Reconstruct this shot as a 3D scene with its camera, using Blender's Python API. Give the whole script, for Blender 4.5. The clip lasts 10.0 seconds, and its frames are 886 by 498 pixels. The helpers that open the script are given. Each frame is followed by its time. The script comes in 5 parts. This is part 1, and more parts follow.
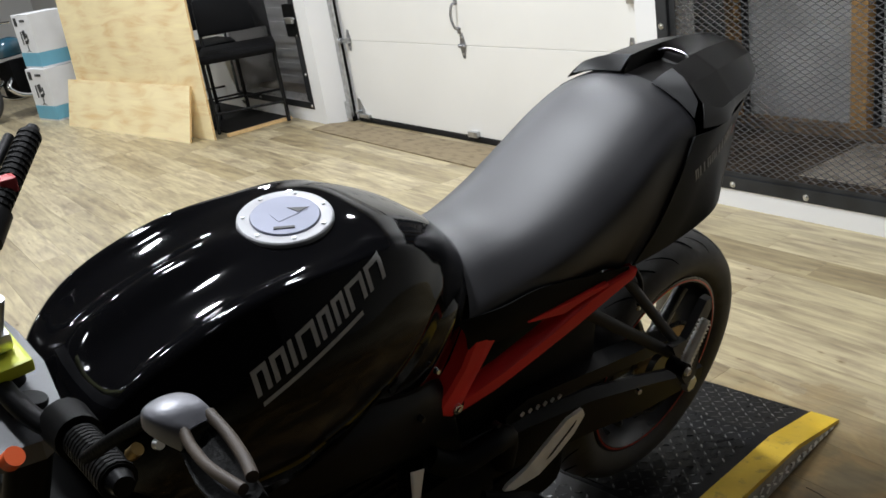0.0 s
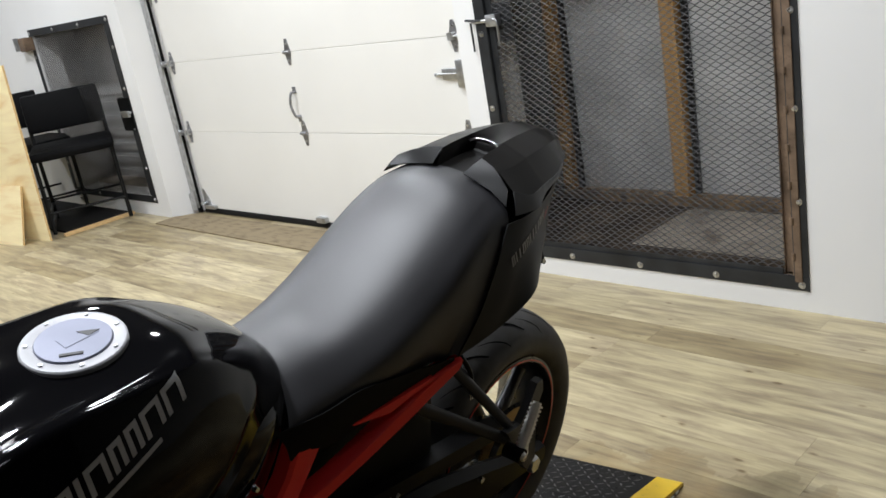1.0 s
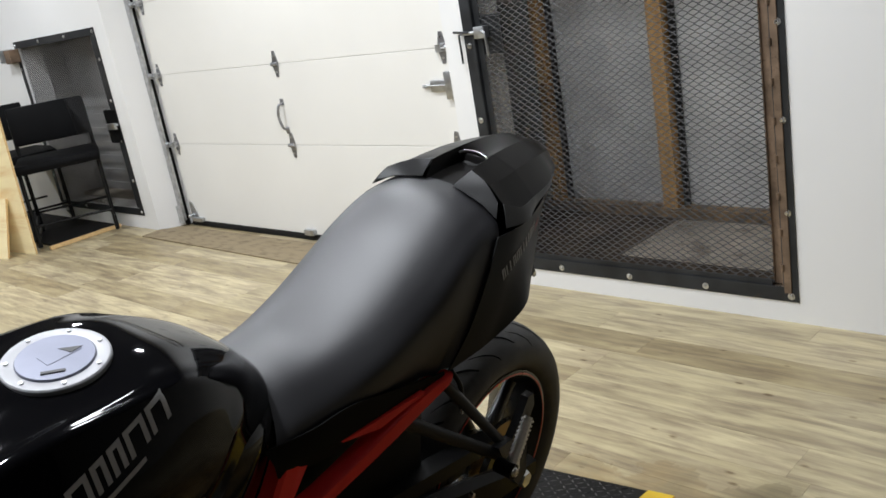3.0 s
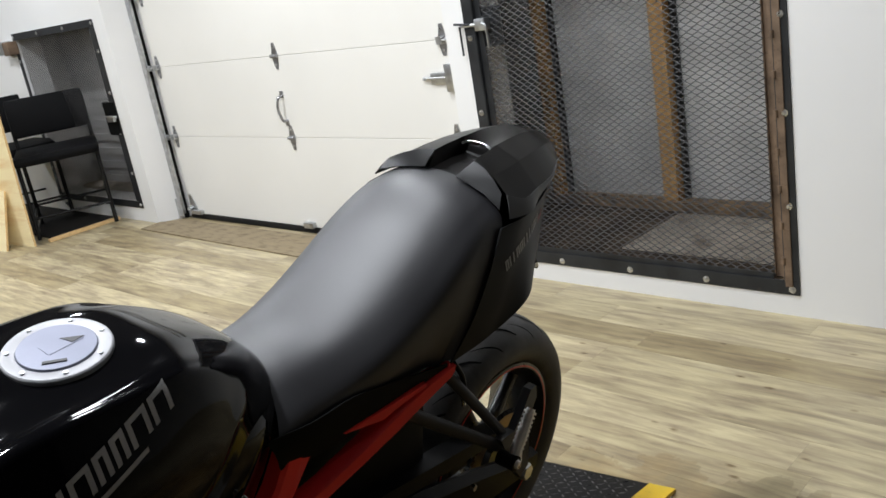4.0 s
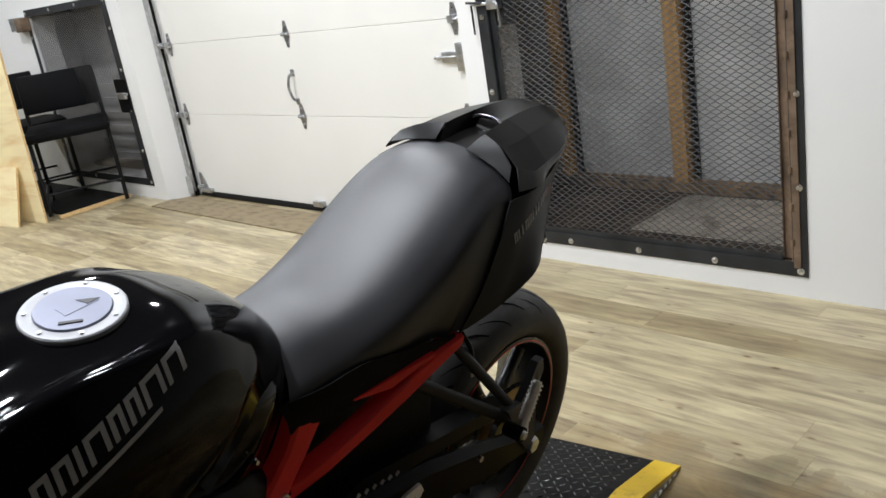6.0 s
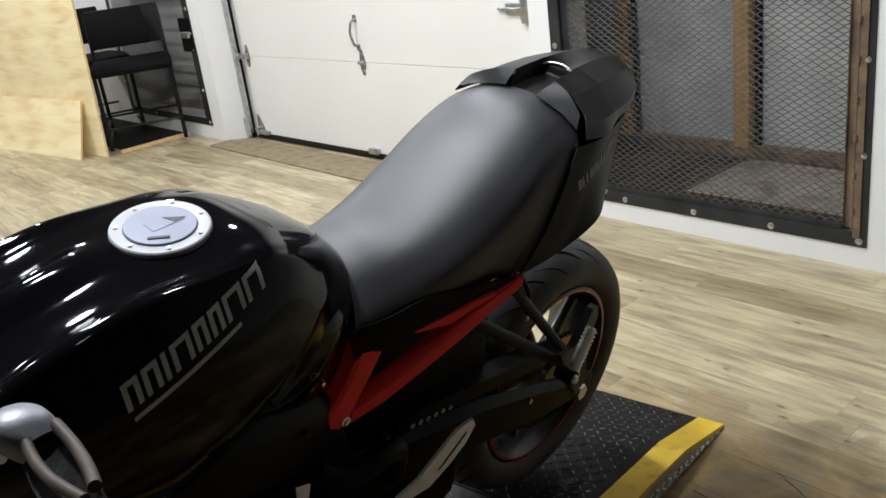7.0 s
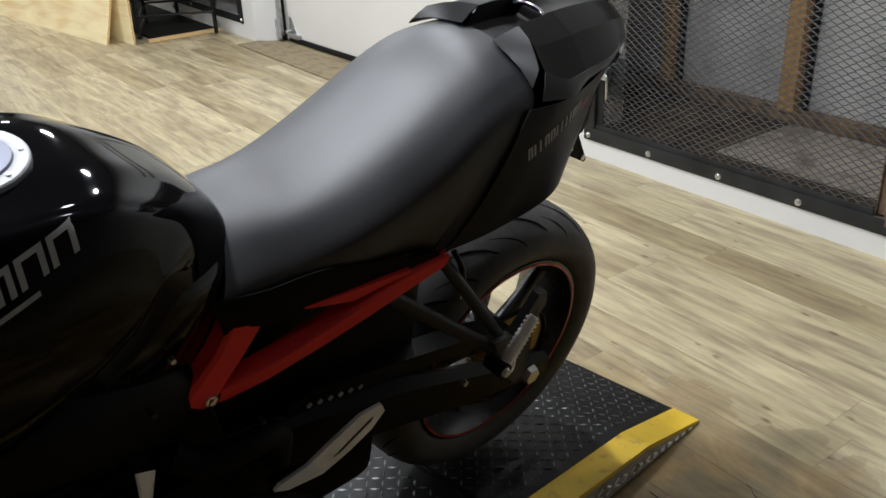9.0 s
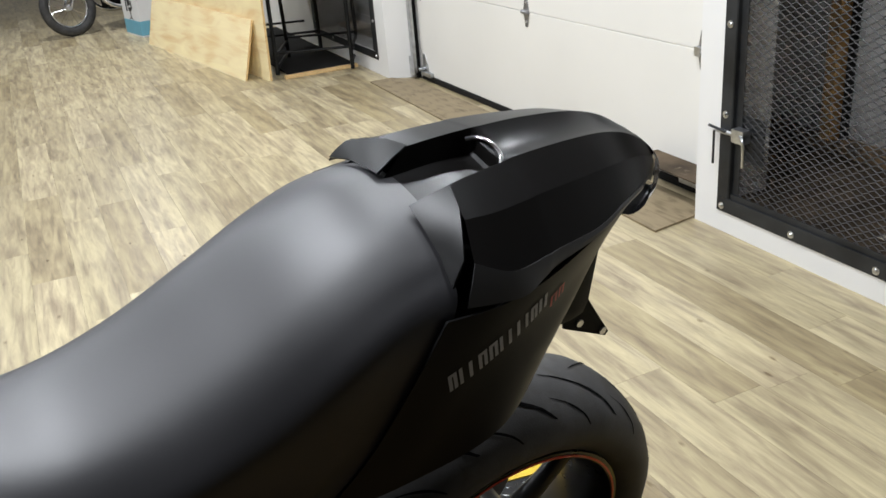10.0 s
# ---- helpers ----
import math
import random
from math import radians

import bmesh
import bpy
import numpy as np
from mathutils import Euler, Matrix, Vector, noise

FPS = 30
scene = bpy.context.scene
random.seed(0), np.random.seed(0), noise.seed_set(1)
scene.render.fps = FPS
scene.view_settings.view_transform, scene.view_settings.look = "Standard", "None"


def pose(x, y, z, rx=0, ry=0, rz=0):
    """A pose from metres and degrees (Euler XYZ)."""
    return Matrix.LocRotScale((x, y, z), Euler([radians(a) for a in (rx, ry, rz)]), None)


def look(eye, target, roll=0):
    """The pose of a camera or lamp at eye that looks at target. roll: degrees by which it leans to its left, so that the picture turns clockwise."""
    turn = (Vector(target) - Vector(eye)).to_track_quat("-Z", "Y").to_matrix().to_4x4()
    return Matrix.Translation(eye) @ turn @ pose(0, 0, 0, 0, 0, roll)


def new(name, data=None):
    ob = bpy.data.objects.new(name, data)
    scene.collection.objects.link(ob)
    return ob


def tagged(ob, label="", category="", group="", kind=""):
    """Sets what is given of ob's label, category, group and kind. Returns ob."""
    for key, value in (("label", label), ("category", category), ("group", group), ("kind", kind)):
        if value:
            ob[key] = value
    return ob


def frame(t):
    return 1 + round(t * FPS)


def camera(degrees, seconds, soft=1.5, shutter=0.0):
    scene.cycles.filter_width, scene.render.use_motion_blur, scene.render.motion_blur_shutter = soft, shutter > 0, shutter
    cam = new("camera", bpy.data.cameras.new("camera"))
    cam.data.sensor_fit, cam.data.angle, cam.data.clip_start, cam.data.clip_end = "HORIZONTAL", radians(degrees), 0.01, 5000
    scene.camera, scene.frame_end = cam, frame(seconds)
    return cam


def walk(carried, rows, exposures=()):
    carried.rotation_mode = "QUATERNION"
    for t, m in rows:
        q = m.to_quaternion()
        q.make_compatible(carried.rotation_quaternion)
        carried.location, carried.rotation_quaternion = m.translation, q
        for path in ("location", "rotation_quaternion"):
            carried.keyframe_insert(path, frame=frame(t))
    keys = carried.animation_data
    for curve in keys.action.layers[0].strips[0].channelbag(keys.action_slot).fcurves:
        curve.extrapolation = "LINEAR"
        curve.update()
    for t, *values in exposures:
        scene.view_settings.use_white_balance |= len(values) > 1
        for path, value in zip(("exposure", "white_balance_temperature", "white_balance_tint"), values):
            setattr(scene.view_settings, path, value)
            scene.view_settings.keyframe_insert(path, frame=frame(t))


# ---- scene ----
cam = camera(53.2, 10.0, 1.6)

PATH = [
    (0, (1.2172, -0.2117, 1.3311), (-0.1148, 0.6511, 0.7208), -9.4),
    (0.5, (1.2291, -0.1691, 1.3345), (-0.0136, 0.8389, 0.7591), -9.7),
    (1, (1.2410, -0.1368, 1.3413), (0.0536, 0.9665, 0.8287), -10.1),
    (1.5, (1.2495, -0.1275, 1.3472), (0.0756, 1.0005, 0.8568), -10.8),
    (2, (1.2478, -0.1292, 1.3498), (0.0706, 0.9970, 0.8644), -10.3),
    (2.5, (1.2385, -0.1275, 1.3447), (0.0629, 0.9988, 0.8551), -10.1),
    (4, (1.2189, -0.1283, 1.3337), (0.0485, 0.9953, 0.8270), -9.9),
    (4.5, (1.2181, -0.1309, 1.3319), (0.0527, 0.9979, 0.8228), -9.8),
    (5, (1.2164, -0.1360, 1.3319), (0.0553, 0.9945, 0.8194), -9.3),
    (6.5, (1.2333, -0.1555, 1.3158), (0.0314, 0.9061, 0.7505), -9.0),
    (7, (1.2350, -0.1913, 1.3149), (0.0085, 0.8202, 0.7131), -7.6),
    (7.5, (1.2435, -0.2303, 1.3192), (0.0034, 0.7608, 0.7114), -7.6),
    (8, (1.2342, -0.2839, 1.3064), (0.0663, 0.7522, 0.6350), -7.2),
    (8.5, (1.1891, -0.1751, 1.2826), (0.0467, 0.8389, 0.5355), -7.0),
    (9, (1.1849, 0.0808, 1.2886), (-0.0561, 0.9792, 0.5516), -2.4),
    (9.5, (1.0795, 0.2890, 1.2826), (-0.2278, 1.0871, 0.5440), -4.2),
    (10, (0.9605, 0.5729, 1.3107), (-0.4632, 1.1943, 0.6205), -5.0),
]
EXPOSURE = [(0, -0.80), (1, -0.80), (2.5, -0.87), (4.5, -0.78), (6.5, -0.76), (7.5, -0.80), (8.2, -0.90), (9, -0.86), (9.5, -0.80), (10, -0.76)]
walk(cam, [(t, look(eye, target, roll)) for t, eye, target, roll in PATH], EXPOSURE)

from mathutils.bvhtree import BVHTree

K = 0.85      # metres to one unit of the plan: the garage door is 2.7 m wide

# ---- light ----
world = bpy.data.worlds.new("world")
scene.world = world
world.use_nodes = True
world.node_tree.nodes["Background"].inputs[0].default_value = (0.6, 0.68, 0.8, 1)
world.node_tree.nodes["Background"].inputs[1].default_value = 0.06
scene.view_settings.exposure = 0.0


def lamp(x, y, z, size, watts, colour=(0.94, 0.98, 1.04)):
    data = bpy.data.lights.new("ceiling_bulb", "AREA")
    data.shape, data.size, data.energy, data.color = "DISK", size * K, watts * K * K, colour
    ob = new("ceiling_bulb", data)
    ob.location = (x * K, y * K, z * K)
    return ob


CEIL = 3.3
# (2.2, 0.1) is a weak fill added to brighten the red frame's near side
LAMPS = [(-1.2, 2.0, 78), (-1.4, 0.2, 66), (-0.2, 0.2, 98), (0.0, 1.2, 30), (2.2, 0.1, 5), (-0.3, -1.5, 22), (-3.4, 2.0, 92), (-3.4, -0.4, 60), (-6.2, 1.7, 82), (-6.2, -0.8, 70), (-9.2, 1.4, 90), (-9.2, -1.2, 90), (-3.4, -2.6, 50), (-6.2, -2.9, 50)]
for lx, ly, watts in LAMPS:
    lamp(lx, ly, CEIL - 0.14, 0.22, watts)


# ---- materials ----
def nodes_of(name):
    m = bpy.data.materials.new(name)
    m.use_nodes = True
    t = m.node_tree
    return m, t, t.nodes["Principled BSDF"]


def add(t, kind, blend_type="", data_type="", operation="", **values):
    n = t.nodes.new(kind)
    if data_type:
        n.data_type = data_type
    if blend_type:
        n.blend_type = blend_type
    if operation:
        n.operation = operation
    for k, v in values.items():
        n.inputs[k].default_value = v
    return n


def ramp(t, src, stops):
    n = t.nodes.new("ShaderNodeValToRGB")
    while len(n.color_ramp.elements) < len(stops):
        n.color_ramp.elements.new(0.5)
    for e, (p, c) in zip(n.color_ramp.elements, stops):
        e.position = p
        e.color = (*c, 1) if len(c) == 3 else c
    t.links.new(src, n.inputs[0])
    return n.outputs[0]


def surface(name, colour, rough=0.5, metal=0.0, spread=0.12, scale=6.0, fine=180.0, bump=0.15, coat=0.0, depth=0.002, rough_spread=0.12, spec=0.5, dirt=None, dirt_at=(0.55, 0.75)):
    """A plain surface with cloudy tone at one scale, grain at another, uneven gloss and fine relief."""
    m, t, b = nodes_of(name)
    co = add(t, "ShaderNodeTexCoord").outputs["Object"]
    big = add(t, "ShaderNodeTexNoise", Scale=scale, Detail=4.0)
    small = add(t, "ShaderNodeTexNoise", Scale=fine, Detail=3.0)
    for n in (big, small):
        t.links.new(co, n.inputs["Vector"])
    lo = tuple(max(0.0, c * (1 - spread)) for c in colour)
    hi = tuple(min(1.0, c * (1 + spread)) for c in colour)
    col = ramp(t, big.outputs["Fac"], [(0.3, lo), (0.7, hi)])
    if dirt:
        spots = add(t, "ShaderNodeTexNoise", Scale=scale * 3.1, Detail=6.0, Roughness=0.7)
        t.links.new(co, spots.inputs["Vector"])
        mask = ramp(t, spots.outputs["Fac"], [(dirt_at[0], (0, 0, 0)), (dirt_at[1], (1, 1, 1))])
        mix = add(t, "ShaderNodeMix", data_type="RGBA")
        t.links.new(mask, mix.inputs[0])
        t.links.new(col, mix.inputs[6])
        mix.inputs[7].default_value = (*dirt, 1)
        col = mix.outputs[2]
    t.links.new(col, b.inputs["Base Color"])
    r = add(t, "ShaderNodeMapRange")
    r.inputs[3].default_value, r.inputs[4].default_value = max(0.02, rough - rough_spread), min(1, rough + rough_spread)
    t.links.new(big.outputs["Fac"], r.inputs[0])
    t.links.new(r.outputs[0], b.inputs["Roughness"])
    b.inputs["Metallic"].default_value = metal
    b.inputs["Specular IOR Level"].default_value = spec
    b.inputs["Coat Weight"].default_value = coat
    b.inputs["Coat Roughness"].default_value = 0.04
    if bump:
        n = add(t, "ShaderNodeBump", Strength=bump, Distance=depth)
        t.links.new(small.outputs["Fac"], n.inputs["Height"])
        t.links.new(n.outputs[0], b.inputs["Normal"])
    return m


def plank_material():
    m, t, b = nodes_of("vinyl_plank")
    co = add(t, "ShaderNodeTexCoord").outputs["Object"]
    rnd = add(t, "ShaderNodeObjectInfo").outputs["Random"]
    isl = add(t, "ShaderNodeNewGeometry").outputs["Random Per Island"]
    both = add(t, "ShaderNodeMath", operation="ADD")
    t.links.new(rnd, both.inputs[0]); t.links.new(isl, both.inputs[1])
    fr = add(t, "ShaderNodeMath", operation="FRACT")
    t.links.new(both.outputs[0], fr.inputs[0])
    off = add(t, "ShaderNodeCombineXYZ")
    k = add(t, "ShaderNodeMath", operation="MULTIPLY"); k.inputs[1].default_value = 37.0
    t.links.new(fr.outputs[0], k.inputs[0])
    t.links.new(k.outputs[0], off.inputs[2])
    pos = add(t, "ShaderNodeVectorMath", operation="ADD")
    t.links.new(co, pos.inputs[0]); t.links.new(off.outputs[0], pos.inputs[1])
    mp = add(t, "ShaderNodeMapping"); mp.inputs["Scale"].default_value = (1.9, 17.0, 1.0)
    t.links.new(pos.outputs[0], mp.inputs[0])
    grain = add(t, "ShaderNodeTexNoise", Scale=2.2, Detail=7.0, Roughness=0.62, Distortion=0.6)
    t.links.new(mp.outputs[0], grain.inputs["Vector"])
    mp2 = add(t, "ShaderNodeMapping"); mp2.inputs["Scale"].default_value = (1.7, 11.0, 1.0)
    t.links.new(pos.outputs[0], mp2.inputs[0])
    cloud = add(t, "ShaderNodeTexNoise", Scale=1.6, Detail=4.0, Roughness=0.55, Distortion=0.4)
    t.links.new(mp2.outputs[0], cloud.inputs["Vector"])
    col = ramp(t, grain.outputs["Fac"], [(0.24, (0.225, 0.18, 0.125)), (0.40, (0.365, 0.308, 0.215)), (0.56, (0.485, 0.422, 0.283)), (0.76, (0.575, 0.512, 0.355))])
    tone = ramp(t, cloud.outputs["Fac"], [(0.32, (0.69, 0.66, 0.62)), (0.45, (0.89, 0.865, 0.82)), (0.58, (1.06, 1.05, 0.98)), (0.8, (1.12, 1.12, 1.10))])
    mul = add(t, "ShaderNodeMix", data_type="RGBA", blend_type="MULTIPLY"); mul.inputs[0].default_value = 1.0
    t.links.new(col, mul.inputs[6]); t.links.new(tone, mul.inputs[7])
    per = ramp(t, fr.outputs[0], [(0.0, (0.72, 0.68, 0.60)), (0.5, (0.95, 0.94, 0.90)), (1.0, (1.08, 1.07, 1.05))])
    mul2 = add(t, "ShaderNodeMix", data_type="RGBA", blend_type="MULTIPLY"); mul2.inputs[0].default_value = 1.0
    t.links.new(mul.outputs[2], mul2.inputs[6]); t.links.new(per, mul2.inputs[7])
    knot = add(t, "ShaderNodeTexVoronoi", Scale=6.5)
    mp3 = add(t, "ShaderNodeMapping"); mp3.inputs["Scale"].default_value = (1.0, 2.2, 1.0)
    t.links.new(pos.outputs[0], mp3.inputs[0]); t.links.new(mp3.outputs[0], knot.inputs["Vector"])
    kd = add(t, "ShaderNodeMath", operation="MULTIPLY_ADD"); kd.inputs[1].default_value = 0.22
    t.links.new(grain.outputs["Fac"], kd.inputs[0]); t.links.new(knot.outputs["Distance"], kd.inputs[2])
    spot = ramp(t, kd.outputs[0], [(0.13, (0.30, 0.22, 0.13)), (0.22, (1, 1, 1))])
    mul3 = add(t, "ShaderNodeMix", data_type="RGBA", blend_type="MULTIPLY"); mul3.inputs[0].default_value = 0.8
    t.links.new(mul2.outputs[2], mul3.inputs[6]); t.links.new(spot, mul3.inputs[7])
    wp = add(t, "ShaderNodeNewGeometry").outputs["Position"]
    soil = add(t, "ShaderNodeTexNoise", Scale=2.6, Detail=5.0, Roughness=0.6, Distortion=0.8)
    t.links.new(wp, soil.inputs["Vector"])
    # oil stain by the lift; its wide outer fade paints in the light's falloff
    dist = add(t, "ShaderNodeVectorMath", operation="DISTANCE")
    sq = add(t, "ShaderNodeMapping"); sq.inputs["Scale"].default_value = (0.62, 1.0, 1.0)
    t.links.new(wp, sq.inputs[0]); t.links.new(sq.outputs[0], dist.inputs[0])
    dist.inputs[1].default_value = (0.60 * K, 0.52 * K, 0.0)
    wob = add(t, "ShaderNodeMath", operation="MULTIPLY_ADD"); wob.inputs[1].default_value = -0.55
    t.links.new(soil.outputs["Fac"], wob.inputs[0]); t.links.new(dist.outputs["Value"], wob.inputs[2])
    mask = ramp(t, wob.outputs[0], [(0.62, (0.92, 0.92, 0.92)), (0.88, (0.50, 0.50, 0.50)), (1.05, (0.24, 0.24, 0.24)), (1.55, (0, 0, 0))])
    streak = add(t, "ShaderNodeTexNoise", Scale=4.6, Detail=6.0, Roughness=0.62, Distortion=1.0)
    t.links.new(wp, streak.inputs["Vector"])
    oil_and_falloff = ramp(t, streak.outputs["Fac"], [(0.30, (0.030, 0.020, 0.007)), (0.44, (0.085, 0.052, 0.015)), (0.54, (0.175, 0.098, 0.024)), (0.63, (0.27, 0.165, 0.052)), (0.74, (0.36, 0.26, 0.125))])
    worn = add(t, "ShaderNodeMix", data_type="RGBA")
    t.links.new(mask, worn.inputs[0]); t.links.new(mul3.outputs[2], worn.inputs[6]); t.links.new(oil_and_falloff, worn.inputs[7])
    t.links.new(worn.outputs[2], b.inputs["Base Color"])
    rr = add(t, "ShaderNodeMapRange"); rr.inputs[3].default_value, rr.inputs[4].default_value = 0.30, 0.52
    t.links.new(grain.outputs["Fac"], rr.inputs[0]); t.links.new(rr.outputs[0], b.inputs["Roughness"])
    n = add(t, "ShaderNodeBump", Strength=0.12, Distance=0.002)
    t.links.new(grain.outputs["Fac"], n.inputs["Height"]); t.links.new(n.outputs[0], b.inputs["Normal"])
    return m


def wood_material(name, dark, light, scale=(1.0, 9.0, 9.0), rough=0.6):
    m, t, b = nodes_of(name)
    co = add(t, "ShaderNodeTexCoord").outputs["Object"]
    mp = add(t, "ShaderNodeMapping"); mp.inputs["Scale"].default_value = scale
    t.links.new(co, mp.inputs[0])
    g = add(t, "ShaderNodeTexNoise", Scale=2.5, Detail=6.0, Roughness=0.6, Distortion=1.2)
    t.links.new(mp.outputs[0], g.inputs["Vector"])
    w = add(t, "ShaderNodeTexWave", Scale=0.9, Distortion=9.0, Detail=3.0)
    w.inputs["Detail Scale"].default_value = 0.8
    t.links.new(mp.outputs[0], w.inputs["Vector"])
    ad = add(t, "ShaderNodeMath", operation="MULTIPLY_ADD"); t.links.new(w.outputs["Fac"], ad.inputs[0]); ad.inputs[1].default_value = 0.14; t.links.new(g.outputs["Fac"], ad.inputs[2])
    col = ramp(t, ad.outputs[0], [(0.32, dark), (0.56, light), (0.82, tuple(min(1, c * 1.12) for c in light))])
    t.links.new(col, b.inputs["Base Color"])
    b.inputs["Roughness"].default_value = rough
    n = add(t, "ShaderNodeBump", Strength=0.15, Distance=0.002)
    t.links.new(g.outputs["Fac"], n.inputs["Height"]); t.links.new(n.outputs[0], b.inputs["Normal"])
    return m


WALL = surface("white_wall_paint", (0.80, 0.795, 0.78), 0.55, spread=0.03, scale=1.2, fine=320, bump=0.12, dirt=(0.70, 0.69, 0.66), dirt_at=(0.70, 0.98))
# near-black for unseen walls, so that the glossy tank reflects darkness
DIMWALL = surface("dark_reflection_wall", (0.045, 0.045, 0.05), 0.7, spread=0.1, scale=1.0, fine=200)
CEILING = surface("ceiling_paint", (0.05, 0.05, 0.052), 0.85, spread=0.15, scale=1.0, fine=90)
DOORWHITE = surface("cream_door_enamel", (0.80, 0.785, 0.74), 0.38, spread=0.03, scale=1.4, fine=420, bump=0.1, dirt=(0.62, 0.6, 0.55), dirt_at=(0.68, 0.95))
GALV = surface("galvanised_steel", (0.55, 0.56, 0.57), 0.38, metal=1.0, spread=0.22, scale=30, fine=300, bump=0.1)
# galvanised steel darkened, with the shade on the door hinges put into the colour
HINGE = surface("dull_shaded_steel", (0.34, 0.34, 0.35), 0.42, metal=0.9, spread=0.25, scale=30, fine=300, bump=0.1)
GRIMY = surface("grimy_timber", (0.24, 0.15, 0.07), 0.7, spread=0.35, scale=6, fine=120, bump=0.3, dirt=(0.06, 0.045, 0.03), dirt_at=(0.46, 0.62))
DARKSTEEL = surface("black_angle_steel", (0.035, 0.037, 0.04), 0.48, metal=0.55, spread=0.35, scale=9, fine=160, bump=0.25, dirt=(0.10, 0.07, 0.05), dirt_at=(0.62, 0.8))
MESHSTEEL = surface("dark_expanded_steel", (0.026, 0.025, 0.025), 0.5, metal=0.4, spread=0.3, scale=6, fine=150, bump=0.1, dirt=(0.16, 0.10, 0.06), dirt_at=(0.6, 0.8))
RUSTSTEEL = surface("rusty_angle_steel", (0.17, 0.115, 0.075), 0.6, metal=0.2, spread=0.4, scale=14, fine=120, bump=0.35, dirt=(0.08, 0.05, 0.03), dirt_at=(0.55, 0.72))
BOLT = surface("zinc_bolt", (0.62, 0.62, 0.62), 0.3, metal=1.0, spread=0.15, scale=60, fine=300, bump=0.05)
PLANK = plank_material()
STUD = wood_material("orange_pine_stud", (0.36, 0.18, 0.055), (0.56, 0.32, 0.11), (9.0, 9.0, 1.0))
PLY = wood_material("pine_plywood", (0.80, 0.57, 0.27), (0.92, 0.77, 0.46), (0.7, 2.2, 4.5), 0.5)
PLYEDGE = wood_material("plywood_edge", (0.50, 0.30, 0.12), (0.72, 0.50, 0.24), (2.0, 60.0, 60.0), 0.7)
SHEET = surface("grey_sheet_metal", (0.64, 0.635, 0.625), 0.45, metal=0.1, spread=0.2, scale=3, fine=200, bump=0.1)
DUST = surface("dusty_concrete_sill", (0.42, 0.37, 0.30), 0.9, spread=0.3, scale=2.2, fine=90, bump=0.5, depth=0.004, dirt=(0.13, 0.095, 0.06), dirt_at=(0.52, 0.66))
GRIT = surface("gritty_brown_dirt", (0.085, 0.062, 0.040), 0.9, spread=0.5, scale=7, fine=110, bump=0.5, depth=0.004, spec=0.2, dirt=(0.20, 0.165, 0.12), dirt_at=(0.60, 0.72))
# black for rubber parts, and for the painted shade beside the recess studs
RUBBER_AND_SHADE = surface("black_rubber_and_shade", (0.010, 0.0095, 0.009), 0.75, spec=0.2, spread=0.3, scale=5, fine=200, bump=0.3)
CHAIRFABRIC = surface("black_chair_vinyl", (0.004, 0.004, 0.0045), 0.6, spread=0.2, scale=10, fine=500, bump=0.3, spec=0.10)
CHAIRFRAME = surface("black_tube_steel", (0.006, 0.006, 0.006), 0.4, spread=0.2, scale=20, fine=300, bump=0.05, spec=0.3)
BROWNBOARD = wood_material("brown_threshold_board", (0.125, 0.092, 0.05), (0.245, 0.19, 0.112), (2.4, 12.0, 4.0), 0.7)
GLOSS = surface("gloss_black_paint", (0.0025, 0.0025, 0.003), 0.05, spread=0.1, scale=2, fine=900, bump=0.006, rough_spread=0.03, depth=0.0005, spec=0.20)
SATIN = surface("satin_black_plastic", (0.003, 0.003, 0.0033), 0.42, spread=0.15, scale=8, fine=700, bump=0.12, depth=0.0006, spec=0.09)
COWLBLACK = surface("cowl_black_paint", (0.0040, 0.0036, 0.0034), 0.33, spread=0.1, scale=5, fine=800, bump=0.03, depth=0.0005, rough_spread=0.05, spec=0.14)
MATTE = surface("matt_black_plastic", (0.0035, 0.0035, 0.0035), 0.55, spread=0.2, scale=12, fine=600, bump=0.2, depth=0.0006, spec=0.08)
GRAPHITE = surface("satin_graphite_panel", (0.0045, 0.0045, 0.0048), 0.40, spread=0.08, scale=4, fine=800, bump=0.04, depth=0.0004, spec=0.16)
SEATVINYL = surface("black_seat_vinyl", (0.0115, 0.0112, 0.0135), 0.49, spread=0.10, scale=7, fine=1100, bump=0.22, depth=0.0005, rough_spread=0.04, spec=0.72)
STRIPGREY = surface("satin_grey_strip", (0.022, 0.022, 0.023), 0.4, spread=0.08, scale=5, fine=700, bump=0.04, depth=0.0004, spec=0.4)
HANGERGREY = surface("satin_grey_casting", (0.022, 0.022, 0.023), 0.45, spread=0.12, scale=12, fine=600, bump=0.12, depth=0.0006, spec=0.3)
REDPAINT = surface("red_frame_paint", (0.72, 0.035, 0.03), 0.45, spread=0.08, scale=9, fine=700, bump=0.06, depth=0.0006, spec=0.25)
ENGINE = surface("black_engine_casting", (0.003, 0.003, 0.003), 0.55, spread=0.3, scale=25, fine=350, bump=0.3, spec=0.06)
TYRE = surface("tyre_rubber", (0.052, 0.051, 0.050), 0.58, spread=0.3, scale=14, fine=420, bump=0.35, depth=0.001, spec=0.2, dirt=(0.045, 0.042, 0.038), dirt_at=(0.5, 0.75))
RIM = surface("black_rim_paint", (0.008, 0.008, 0.008), 0.3, spread=0.15, scale=18, fine=500, bump=0.05)
ALU = surface("brushed_aluminium", (0.70, 0.70, 0.70), 0.32, metal=1.0, spread=0.1, scale=40, fine=500, bump=0.1)
